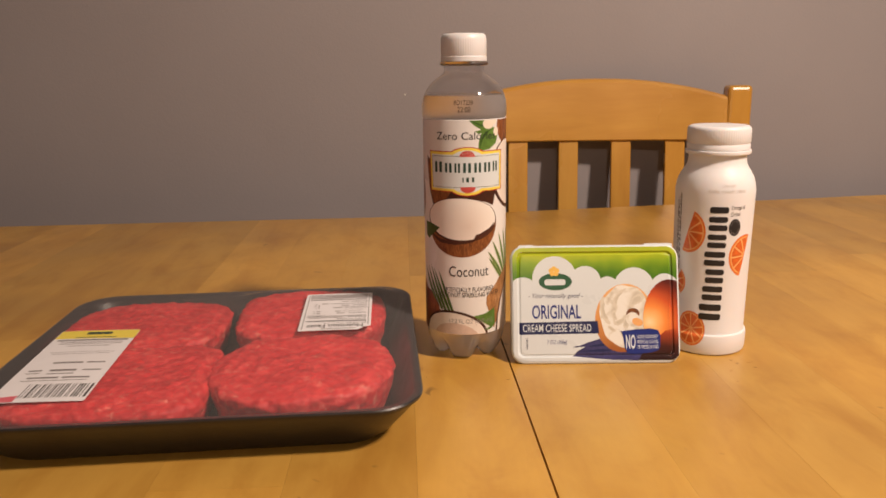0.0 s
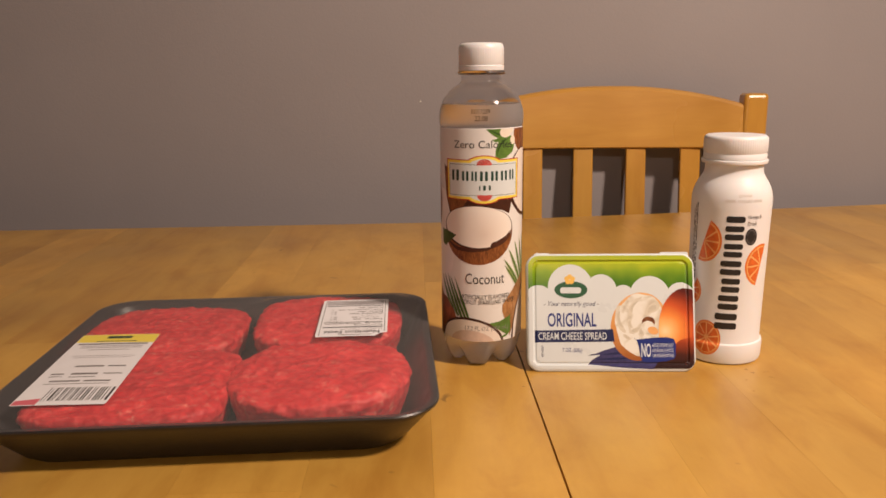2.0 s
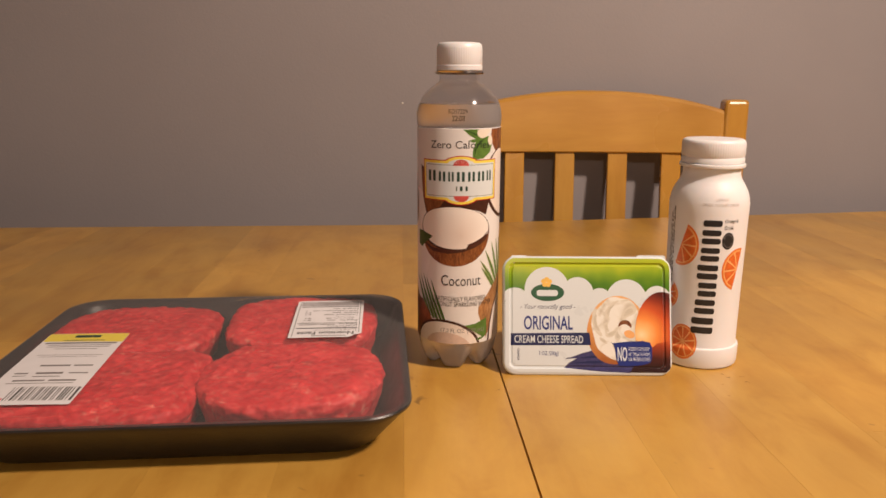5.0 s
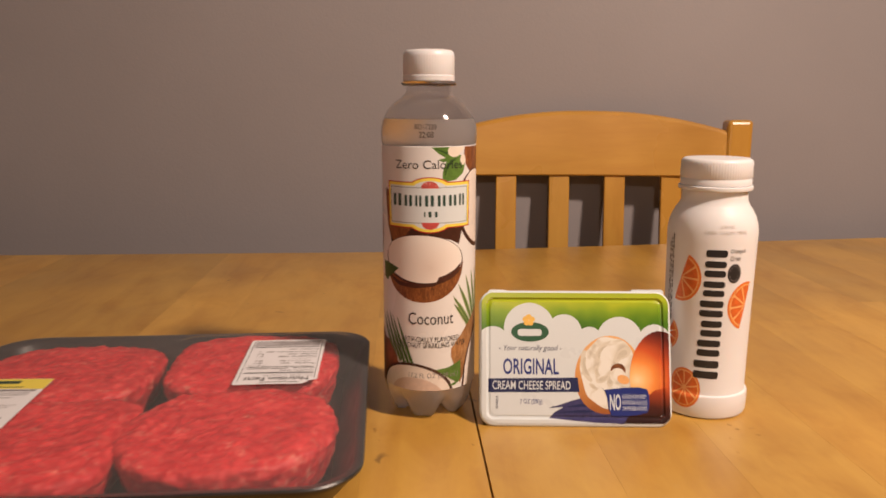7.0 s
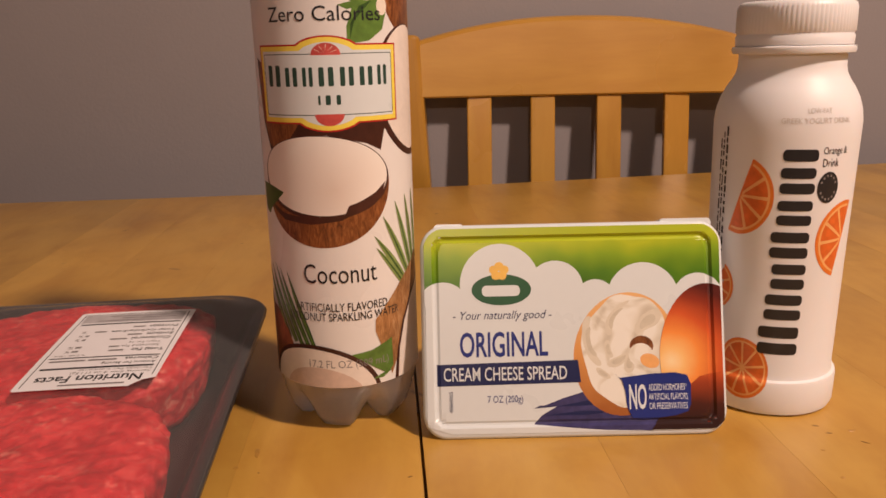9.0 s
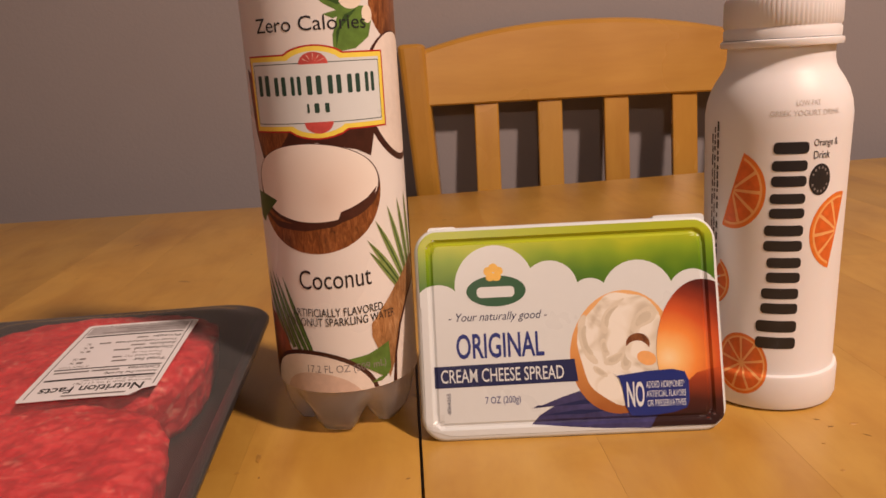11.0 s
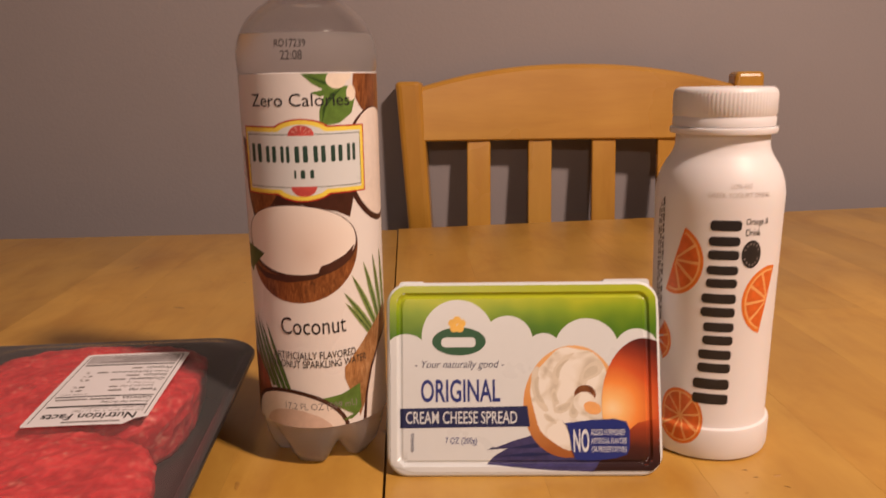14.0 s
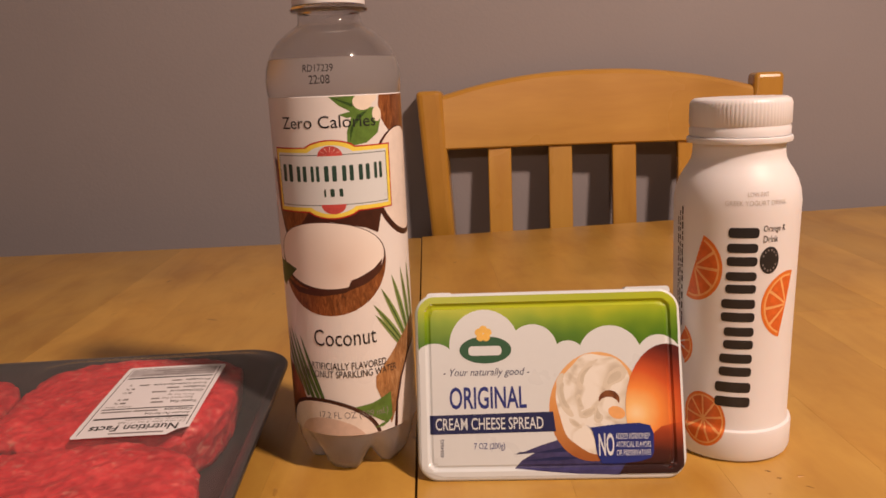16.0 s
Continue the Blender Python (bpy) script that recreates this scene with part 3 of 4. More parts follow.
# whole nuts and slices behind the name plate
pr.shape("nut_print", [ellipse(41, 172, 16, 15, 30)], I_HUSK)
pr.shape("nut_print", [ellipse(40, 137, 20.5, 25.5, 40, 14)], I_HUSKD)
pr.shape("flesh_print", [ellipse(40.6, 138, 18.8, 24, 40, 14)], I_FLESH)
pr.shape("nut_print", [[(-32.5, 151), (-29, 149), (-27, 141), (24, 127), (21, 116), (15, 119), (0, 122.5), (-12, 120), (-18, 116), (-22, 112.5), (-26, 117), (-30, 128), (-31.5, 140)]], I_HUSKD)
pr.shape("nut_print", [[(-31.5, 146), (-28.5, 150), (-26, 129), (-10, 127), (-20, 114.5), (-26, 119), (-30, 130)]], I_HUSK)
pr.shape("nut_print", [ellipse(-52, 125, 14, 24, 30, 8), ellipse(-49, 36, 17, 25, 30)], I_HUSK)
pr.shape("leaf_print", [[(1.5, 177), (7, 172), (11.5, 169.6), (6.5, 168.4), (10, 166.8), (16, 168.5), (19, 171), (25, 177)], [(12, 168), (17, 171), (22.5, 171), (26, 166), (24, 160), (18, 156), (9.4, 154.8), (9.5, 161)]], I_LEAF, "green printed leaves")
pr.shape("leaf_print", [[(10.5, 156), (12.5, 163), (19.5, 170), (14.5, 168), (11, 162)], [(3, 176), (12, 171.5), (20, 174), (12, 173)]], I_LEAFD)
pr.shape("flower_print", [ellipse(17.3, 173.5, 4.6, 3.6, 20), ellipse(24, 168, 2.4, 3.2, 16), ellipse(22, 176, 2.4, 3.0, 16)], I_CREAM)
# halved coconut
HALF = ellipse(-3.2, 104.5, 27.6, 24.8, 40, 0, 180, 360)
pr.shape("nut_print", [HALF + [(24.2, 107), (20, 113), (-26, 113), (-30.8, 107)]], I_HUSK, "printed halved coconut shell")
pr.shape("nut_print", [[(-30.8, 104), (-28, 96.5), (-20, 92.6), (-8, 91.2), (2, 92.2), (8, 95), (14, 98), (21, 103), (24.3, 106), (21, 99), (13, 94.5), (4, 90.2), (-8, 88.8), (-20, 90), (-28, 95)]], I_HUSKD)
pr.shape("nut_print", [ellipse(-3.4, 106.6, 27.7, 15.9, 44, -2)], I_HUSKD)
pr.shape("flesh_print", [ellipse(-3.4, 107.2, 26.9, 15.0, 44, -2)], I_BOWL, "printed white coconut flesh")
pr.shape("nut_print", [[(5.5, 92.5), (7, 95.8), (10.5, 96.8), (14, 98.3), (18, 100.2), (22.5, 104), (21, 99.5), (15, 94.5)]], I_HUSKD)
pr.shape("leaf_print", [[(-19.6, 100.6), (-26, 102.5), (-36, 103.5), (-36, 93), (-31, 91), (-29, 93.5), (-24, 97)]], I_LEAFD)
# name plate
def plate(grow):
    g = grow
    top = [(11 + g * 0.6 - k * (22 + 1.2 * g) / 10 + 1.5, 154.6 + g + (3.0) * math.sin(math.pi * k / 10) ** 0.7) for k in range(11)]
    low = [(-9.5 - g * 0.6 + k * (22 + 1.2 * g) / 10, 127.2 - g - 3.0 * math.sin(math.pi * k / 10) ** 0.7) for k in range(11)]
    return [(29.6 + g, 127.2 - g), (29.8 + g, 154.6 + g), *top, (-28.2 - g, 154.6 + g), (-27.4 - g, 127.2 - g), *low]


pr.shape("name_plate_border", [plate(0.5)], I_RED)
pr.shape("name_plate_border", [plate(-0.1)], I_YELLOW, "yellow name plate border")
pr.shape("name_plate_panel", [plate(-1.8)], I_WHITE, "white name plate panel")
pr.shape("name_plate_line", [rounded_rect(53.6, 22.0, 0.6, 2, 1.1, 140.8)], I_DKGREEN)
pr.shape("name_plate_panel", [rounded_rect(53.0, 21.4, 0.5, 2, 1.1, 140.8)], I_WHITE, "white name plate panel")
pr.shape("fruit_print", [ellipse(1.5, 151.2, 5.4, 4.3, 20, 0, 0, 180), ellipse(1.8, 130.2, 5.4, 4.3, 20, 0, 180, 360)], I_PINK)
pr.shape("fruit_print", [[(1.5 + 4.6 * math.cos(a) * 1.0, 151.4 + 3.5 * math.sin(a)), (1.5 + 1.2 * math.cos(a + 0.12), 151.4 + 1.0 * math.sin(a + 0.12)), (1.5 + 4.6 * math.cos(a + 0.06), 151.4 + 3.5 * math.sin(a + 0.06))] for a in (0.45, 0.95, 1.5, 2.05, 2.55)], I_CREAM)
# the maker's name as plain bars
bx = -24.2
for w, h in ((8.2, 7.6), (6.6, 6.8), (5.2, 6.8), (7.2, 6.8), (6.6, 6.8), (6.8, 6.8), (5.6, 7.2)):
    for k in (0.26, 0.74):
        pr.shape("name_bar", [rounded_rect(w * 0.27, h, 0.5, 3, bx + w * k, 140.2 + h / 2)], I_DKGREEN, lift=0.007)
    bx += w + 0.62
for x, w in ((-1.6, 1.4), (1.6, 3.0), (5.4, 2.6)):
    pr.shape("name_bar", [rounded_rect(w * 0.6, 3.5, 0.4, 2, x, 135.3)], I_DKGREEN, lift=0.007)
pr.text("lettering", "Zero Calories", -21, 23, 163.0, 168.2, I_BLACK)
pr.text("lettering", "Coconut", -12.4, 16.8, 65.4, 73.2, I_BLACK)
# lower prints
def blade(u0, v0, u1, v1, wide):
    """A slim pointed leaf from its foot to its tip."""
    d = Vector((u1 - u0, v1 - v0))
    n = Vector((-d.y, d.x)).normalized() * wide / 2
    a, b = [], []
    for k in range(9):
        t = k / 8
        g = math.sin(math.pi * min(1.0, 0.25 + 0.75 * t)) ** 0.8
        c = Vector((u0, v0)) + d * t
        a.append(tuple(c + n * g))
        b.append(tuple(c - n * g))
    return a + b[:-1][::-1]


BLADES = [(32, 62, 16.4, 83.2, 3.0), (31.5, 60, 17, 78.4, 2.6), (34.5, 64, 20.6, 90.4, 3.2), (37, 66, 27, 95.5, 3.2), (40, 67, 33.5, 97.5, 3.2), (44, 68, 40, 99, 3.4)]
pr.shape("leaf_print", [blade(*q) for q in BLADES], I_PALM, "green printed palm leaf")
pr.shape("leaf_print", [blade(a0, b0, c0, d0, w0 * 0.28) for a0, b0, c0, d0, w0 in BLADES], I_LEAFD)
pr.shape("nut_print", [[(43, 72), (36, 68), (28, 62), (20, 54), (15.4, 49), (15.2, 44), (18, 36), (20.8, 30), (22, 24), (25, 30), (29, 44), (36, 56), (46, 62)]], I_FIBRE, "tan printed nut fibre")
pr.shape("flesh_print", [[(46, 62), (36, 55), (30, 45), (26.5, 34), (25, 21), (46, 21)]], I_FLESH)
pr.shape("nut_print", [[(46, 63), (35.5, 56), (29, 45.5), (25.5, 34), (23.6, 21), (25.4, 21), (26.8, 34), (30.3, 45), (36.5, 54.8), (46, 61.5)]], I_HUSKD)
BLADES = [(-10, 39, -21.6, 69.4, 2.2), (-12.5, 39, -26, 70, 2.2), (-15.5, 39, -29.5, 72, 2.4), (-18.5, 40, -33.5, 71, 2.6), (-22, 41, -38, 70, 3.0)]
pr.shape("leaf_print", [blade(*q) for q in BLADES], I_LEAFD, "dark green printed grass")
pr.shape("leaf_print", [blade(a0, b0, c0, d0, w0 * 0.35) for a0, b0, c0, d0, w0 in BLADES], I_LEAF)
pr.shape("nut_print", [[(-48, 56), (-30, 52), (-23, 44), (-19, 36), (-24, 21), (-50, 21)]], I_HUSK)
pr.shape("nut_print", [ellipse(-9.5, 20, 26.5, 19.6, 44, -8)], I_HUSKD)
pr.shape("flesh_print", [ellipse(-9.8, 19, 25.2, 18.8, 44, -8)], I_FLESH)
pr.shape("flesh_print", [ellipse(-7.5, 18, 18, 12, 40, -8)], I_FLESHD)
pr.shape("leaf_print", [[(5, 35.6), (13, 36.6), (22.5, 40), (22.8, 28), (20, 25), (13.5, 29.5)], [(13, 24), (18, 24), (22, 26.5), (17, 25.6)]], I_LEAF)
pr.text("lettering", "ARTIFICIALLY FLAVORED", -17.4, 21, 54.0, 57.4, I_BLACK)
pr.text("lettering", "COCONUT SPARKLING WATER", -21.2, 26.6, 50.0, 53.4, I_BLACK)
pr.text("lettering", "17.2 FL OZ (509 mL)", -12.6, 20.5, 29.2, 33.4, I_GREY)


def on_shoulder(u, v, off):
    r = 0.0304 + off * MM if v < 188 else 0.0299 + off * MM
    a = u * MM / 0.0304
    return Vector((r * math.sin(a), -r * math.cos(a), v * MM))


code = Print(bottle, on_shoulder, 0.15)
code.text("date_code", "RD17239", -7.5, 5.5, 186.6, 189.6, I_BLACK, "black ink-jet date code")
code.text("date_code", "22:08", -5.0, 3.8, 181.6, 185.2, I_BLACK, "black ink-jet date code")

# ---- yogurt drink bottle ----
drink = thing("drink_bottle", pose(0.2373, 0.572, TZ, 0, 0, 0.4), "white plastic yogurt drink bottle with orange slice prints", "bottle")
PROF = [(0.006, 0.0025), (0.022, 0.0012), (0.0262, 0.0002), (0.0278, 0.0010), (0.0285, 0.0030), (0.0287, 0.0140), (0.0283, 0.0155), (0.0272, 0.0162), (0.0268, 0.0180), (0.0272, 0.0600), (0.0279, 0.1050), (0.0281, 0.1160), (0.0282, 0.1215), (0.0275, 0.1265), (0.0261, 0.1310), (0.0240, 0.1350), (0.0220, 0.1380), (0.0208, 0.1405), (0.0203, 0.1430), (0.0202, 0.1500)]


def drink_radius(z):
    for (r0, z0), (r1, z1) in zip(PROF[4:], PROF[5:]):
        if z0 <= z <= z1:
            return r0 + (r1 - r0) * (z - z0) / (z1 - z0)
    return 0.0295


bm = bmesh.new()
rings = lathe(bm, PROF, 124)
bm.faces.new(rings[0][::-1])
part("body", bm, M_WHITE, drink, "matt white sleeved body", smooth=True, angle=35)
bm = bmesh.new()
lathe(bm, [(0.0203, 0.1478), (0.0228, 0.1480), (0.0232, 0.1492), (0.0230, 0.1504), (0.0220, 0.1508)], 96)
part("tamper_band", bm, M_CAPW, drink, "white tamper band", smooth=True)
bm = bmesh.new()
rings = lathe(bm, [(0.0208, 0.1507), (0.0220, 0.1510), (0.0221, 0.1545), (0.0216, 0.1551), (0.0217, 0.1557), (0.0219, 0.1562), (0.0218, 0.1652), (0.0215, 0.1668), (0.0201, 0.1678), (0.0150, 0.1675), (0.004, 0.1673)], 240, knurl(0.00035, 0.1560, 0.1655, 80))
bm.faces.new(rings[-1])
part("cap", bm, M_CAPW, drink, "white knurled screw cap", smooth=True, angle=50)


DSTEP = 2 * math.pi * 29.5 / 124


def on_drink(u, v, off):
    x, y = facet(u, DSTEP, drink_radius(v * MM) + off * MM, 0.0295)
    return Vector((x, y, v * MM))


dr = Print(drink, on_drink, 0.03, ustep=DSTEP, vlines=[z / MM for _, z in PROF], smooth=True)


def orange_slice(cx, cy, r, a0, a1, n, squash=1.0, turn=0.0):
    """Rind, pith and pulp segments of a cut orange slice."""
    full = a1 - a0 >= 360

    def arc(rr, b0, b1, m):
        pts = ellipse(0, 0, rr, rr, m, 0, b0, b1)
        return pts

    def put(pts):
        c, s = math.cos(radians(turn)), math.sin(radians(turn))
        return [(cx + x * squash * c - y * s, cy + x * squash * s + y * c) for x, y in pts]

    dr.shape("orange_print", [put(arc(r, a0, a1, 40))], I_RIND, "printed orange slice", lift=0.007)
    dr.shape("orange_pith", [put(arc(r * 0.90, a0 + (0 if full else 4), a1 - (0 if full else 4), 36))], I_PITH, lift=0.007)
    segs = []
    for k in range(n):
        b0, b1 = a0 + (a1 - a0) * k / n + 3, a0 + (a1 - a0) * (k + 1) / n - 3
        mid = radians((b0 + b1) / 2)
        q = r * 0.10
        segs.append(put([(q * math.cos(mid), q * math.sin(mid))] + arc(r * 0.84, b0, b1, 6)))
    dr.shape("orange_pulp", segs, I_PULP, lift=0.007)


orange_slice(-29.0, 93.0, 16.0, -110, 70, 5, 0.9)
orange_slice(-21.8, 19.8, 13.2, 0, 360, 9, 0.85, 12)
orange_slice(18.6, 75.8, 15.6, 75, 255, 5, 0.95)
orange_slice(-40.0, 53.5, 11.0, -60, 60, 3, 1.0)
# the maker's name as plain bars
for v0, v1, u0, u1 in ((27.2, 41.0, -16.2, -0.8), (42.4, 54.6, -14.6, -0.8), (55.6, 67.4, -13.0, -0.6), (68.6, 80.6, -14.6, -0.6), (82.0, 93.2, -13.0, -0.6), (94.6, 106.2, -12.8, -0.6)):
    for k in (0.22, 0.74):
        dr.shape("name_bar", [rounded_rect(u1 + 1.5 - u0, (v1 - v0) * 0.36, 1.6, 4, (u0 + u1 + 1.5) / 2, v0 + (v1 - v0) * k)], I_BLACK, "plain black name bar", lift=0.007)
dr.shape("name_bar", [rounded_rect(13.6, 4.6, 1.6, 4, -5.7, 110.1)], I_BLACK, "plain black name bar", lift=0.007)
dr.shape("seal_print", [ellipse(6.8, 97.4, 4.9, 6.2, 28)], I_BLACK, "round black seal")
marks = []
for k in range(14):
    a = 2 * math.pi * k / 14
    if k not in (0, 7):
        marks.append(rounded_rect(0.7, 0.9, 0.1, 1, 6.8 + 3.6 * math.cos(a), 97.4 + 4.7 * math.sin(a)))
dr.shape("seal_marks", marks, I_GREY)
dr.text("lettering", "Orange &", 3.0, 14.5, 109.6, 113.2, I_BLACK)
dr.text("lettering", "Drink", 3.2, 10.6, 105.6, 108.6, I_BLACK)
dr.text("lettering", "LOW-FAT", -4.6, 5.2, 126.0, 128.0, I_PALE)
dr.text("lettering", "GREEK YOGURT DRINK", -14.4, 14.2, 122.2, 124.3, I_PALE)
fine, rf = [], random.Random(8)
for u, w in ((-37.4, 1.2), (-39.4, 1.0), (-41.2, 1.0)):
    v = 62 + rf.random() * 2
    while v < 116:
        n = rf.uniform(1.2, 4.6)
        fine.append(rounded_rect(w * rf.uniform(0.7, 1.0), n, 0.2, 1, u + rf.uniform(-0.1, 0.1), v + n / 2))
        v += n + rf.choice((0.5, 0.6, 0.9, 1.6))
dr.shape("small_print", fine, I_BLACK, "columns of unreadable small print")

# ---- cream cheese tub on its side ----
tub = thing("cheese_tub", pose(0.1465, 0.5318, 0.7536, -17.0), "white plastic cream cheese tub with green printed lid", "tub")
LW, LH, LCU, LCV, LR = 122.8, 86.6, -0.4, 39.8, 10.0


def inset(u, v):
    x, y = abs(u - LCU) - (LW / 2 - LR), abs(v - LCV) - (LH / 2 - LR)
    out = math.hypot(max(x, 0), max(y, 0)) + min(max(x, y), 0)
    return LR - out


LID_H = [(0.0, -1.6), (0.6, -0.5), (1.5, 0.0), (4.6, 0.0), (5.6, -1.2), (6.4, -1.3), (7.4, -0.7), (200, -0.7)]


def lid_height(u, v):
    d0 = inset(u, v)
    for (a, ha), (b, hb) in zip(LID_H, LID_H[1:]):
        if d0 <= b:
            return ha + (hb - ha) * max(0.0, d0 - a) / (b - a)
    return -0.7


def on_lid(u, v, off):
    return Vector((u * MM, -(lid_height(u, v) + off) * MM, v * MM))


UL = [s * (LW / 2 - i) + LCU for s in (-1, 1) for i in (0.6, 1.5, 4.6, 5.6, 6.4, 7.4)]
VL = [s * (LH / 2 - i) + LCV for s in (-1, 1) for i in (0.6, 1.5, 4.6, 5.6, 6.4, 7.4)]
bm = bmesh.new()


def rim_loop(i, h, n=10):
    return [(x * MM, -h * MM, y * MM) for x, y in rounded_rect(LW - 2 * i, LH - 2 * i, max(LR - i, 1.0), n, LCU, LCV)]


loft(bm, [rim_loop(2.6, -8.5), rim_loop(0.4, -8.5), rim_loop(0.0, -8.0), rim_loop(0.0, -1.6), rim_loop(0.6, -0.5), rim_loop(1.5, 0.0), rim_loop(4.6, 0.0), rim_loop(5.6, -1.2), rim_loop(6.4, -1.3), rim_loop(7.4, -0.7)], False, True)
lid = part("lid", bm, M_LID, tub, "white snap-on lid with raised rim", smooth=True, angle=50)
bm = bmesh.new()
loops = []
for dep, lo, hi, hw in ((8.0, 1.5, 79.5, 58.5), (9.0, 2.6, 79.0, 57.5), (14.0, 4.2, 77.0, 56.2), (40.0, 10.2, 70.5, 50.5), (44.0, 11.6, 69.0, 48.5), (45.0, 14.5, 66.5, 46.0)):
    loops.append([(x * MM, dep * MM, y * MM) for x, y in rounded_rect(2 * hw, hi - lo, 9.0, 8, LCU, (lo + hi) / 2)])
loft(bm, loops, False, True)
part("container", bm, M_WHITE, tub, "tapered white plastic container", smooth=True)
for cu, cw, cz in ((46.5, 21.0, -1.0), (-50.0, 12.0, -1.5)):
    tab = bmesh.new()
    loft(tab, [[(x * MM, dep * MM, y * MM) for x, y in rounded_rect(cw, 4.0, 1.6, 4, cu, LCV + LH / 2 + cz)] for dep in (1.2, 7.6)], True, True)
    part("lift_tab", tab, M_LID, tub, "white lift tab on the rim", smooth=True)
ld = Print(lid, on_lid, 0.22, ustep=2.5, vstep=2.5, ulines=UL, vlines=VL, limits=(LCU - LW / 2 + 1.5, LCU + LW / 2 - 1.5, LCV - LH / 2 + 1.5, LCV + LH / 2 - 1.5))
ld.shape("meadow_print", [[(-60, 46), (59, 46)] + [p for p in rounded_rect(LW - 2.6, LH - 2.6, LR - 1.3, 8, LCU, LCV) if p[1] > 60]], I_MEADOW, "green printed meadow")
ld.shape("cloud_print", [ellipse(-29.6, 58.6, 16.3, 16.6, 36), ellipse(-7.2, 56.6, 11.4, 11.3, 30), ellipse(9.0, 54, 7.2, 6, 24), ellipse(28.2, 51.5, 14.8, 15.0, 32), ellipse(50.5, 50.5, 10.5, 11.3, 30), ellipse(-53, 54, 8.5, 6.0, 24)], I_WHITE, "white printed clouds", lift=0.007)
ld.shape("cloud_print", [[(-60, 2), (-60, 54.6), (-50, 56), (59.5, 55), (59.5, 2), (50, -1.2), (-50, -1.2)]], I_WHITE, lift=0.007)
# bagels and cloth
ld.shape("cloth_print", [[(-17.0, 8.4), (-14.5, 9.6), (-8, 9.0), (-14, 5.6), (-17.2, 2.0), (-12, 1.6), (2, 0.2), (12, -0.6), (30, -1.2), (40, 3), (40, 12), (20, 20), (4, 15), (-5, 12.4), (-12, 9.8)]], I_CLOTH, "folded violet-blue printed cloth")
ld.shape("cloth_fold", [[(-13, 5.5), (2, 7.2), (14, 6.5), (4, 5.4)], [(-8, 9.0), (6, 11.5), (14, 10), (4, 9.2)]], I_NAVY)
ld.shape("bagel_print", [ellipse(20.4, 29.6, 20.8, 25.0, 44, -12)], I_CRUST, "printed bagel crust")
blob = [(21.8 + (18.9 + 0.8 * math.sin(5 * a)) * math.cos(a), 31.0 + (22.6 + 0.7 * math.sin(7 * a + 1)) * math.sin(a)) for a in [2 * math.pi * k / 48 for k in range(48)]]
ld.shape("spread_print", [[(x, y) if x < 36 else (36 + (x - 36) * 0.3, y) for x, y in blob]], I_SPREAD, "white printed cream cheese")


def grown(pts, k):
    cx, cy = sum(x for x, _ in pts) / len(pts), sum(y for _, y in pts) / len(pts)
    return [(cx + (x - cx) * k, cy + (y - cy) * k) for x, y in pts]


def smooth_loop(pts):
    """Corner cutting, twice, of a closed outline."""
    for _ in range(2):
        pts = [((a[0] * w + b[0] * (1 - w)), (a[1] * w + b[1] * (1 - w))) for a, b in zip(pts, pts[1:] + pts[:1]) for w in (0.75, 0.25)]
    return pts


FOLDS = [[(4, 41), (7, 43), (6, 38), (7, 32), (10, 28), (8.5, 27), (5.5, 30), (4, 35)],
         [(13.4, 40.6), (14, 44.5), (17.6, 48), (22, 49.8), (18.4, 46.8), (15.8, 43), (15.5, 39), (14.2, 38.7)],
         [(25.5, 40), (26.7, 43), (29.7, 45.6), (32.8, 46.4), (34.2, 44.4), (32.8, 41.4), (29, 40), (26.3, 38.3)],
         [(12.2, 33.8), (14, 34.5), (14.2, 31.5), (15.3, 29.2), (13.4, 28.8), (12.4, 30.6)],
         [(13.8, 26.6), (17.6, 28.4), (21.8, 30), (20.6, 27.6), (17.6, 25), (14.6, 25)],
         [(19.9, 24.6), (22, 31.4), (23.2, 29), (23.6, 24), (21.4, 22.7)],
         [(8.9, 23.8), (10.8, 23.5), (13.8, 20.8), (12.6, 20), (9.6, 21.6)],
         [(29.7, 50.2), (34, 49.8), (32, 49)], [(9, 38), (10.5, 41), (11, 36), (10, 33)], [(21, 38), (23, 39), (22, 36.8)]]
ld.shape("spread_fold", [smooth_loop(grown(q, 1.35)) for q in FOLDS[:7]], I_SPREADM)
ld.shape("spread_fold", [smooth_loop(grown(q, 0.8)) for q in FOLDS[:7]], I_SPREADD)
ld.shape("bagel_hole", [ellipse(27, 32.6, 4.8, 4.2, 20)], I_HUSK)
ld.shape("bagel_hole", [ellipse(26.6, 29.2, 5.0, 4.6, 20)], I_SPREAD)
ld.shape("bagel_hole", [ellipse(30.2, 26.6, 4.0, 2.8, 18, -20)], I_PITH)
flat = ld.off
ld.shape("bagel_print", [ellipse(52.5, 29.5, 18.2, 28.0, 44, -4)], I_BUN, "printed toasted bagel half", limits=(None, 59.4, -0.6, None), lift=0.3)
ld.shape("bagel_shade_print", [[(30, -0.8), (36, 7), (44, 15), (50, 20), (59.4, 22), (59.4, 2), (56, -0.8)]], I_BUNLOW, "dark printed underside of the bagel", lift=0.3)
ld.shape("claim_box", [[(15.8, 22.0), (17.5, 20.0), (30, 21.4), (40, 21.8), (45, 20.6), (46.4, 17), (46.2, 9), (45, 6.2), (40, 4.6), (28, 3.2), (22.6, 3.8), (20.6, 8), (19.8, 15), (18.6, 19)]], I_BLUE, "blue printed claim box")
ld.text("lettering", "NO", 21.4, 28.4, 7.2, 17.4, I_WHITE, bold=0.02)
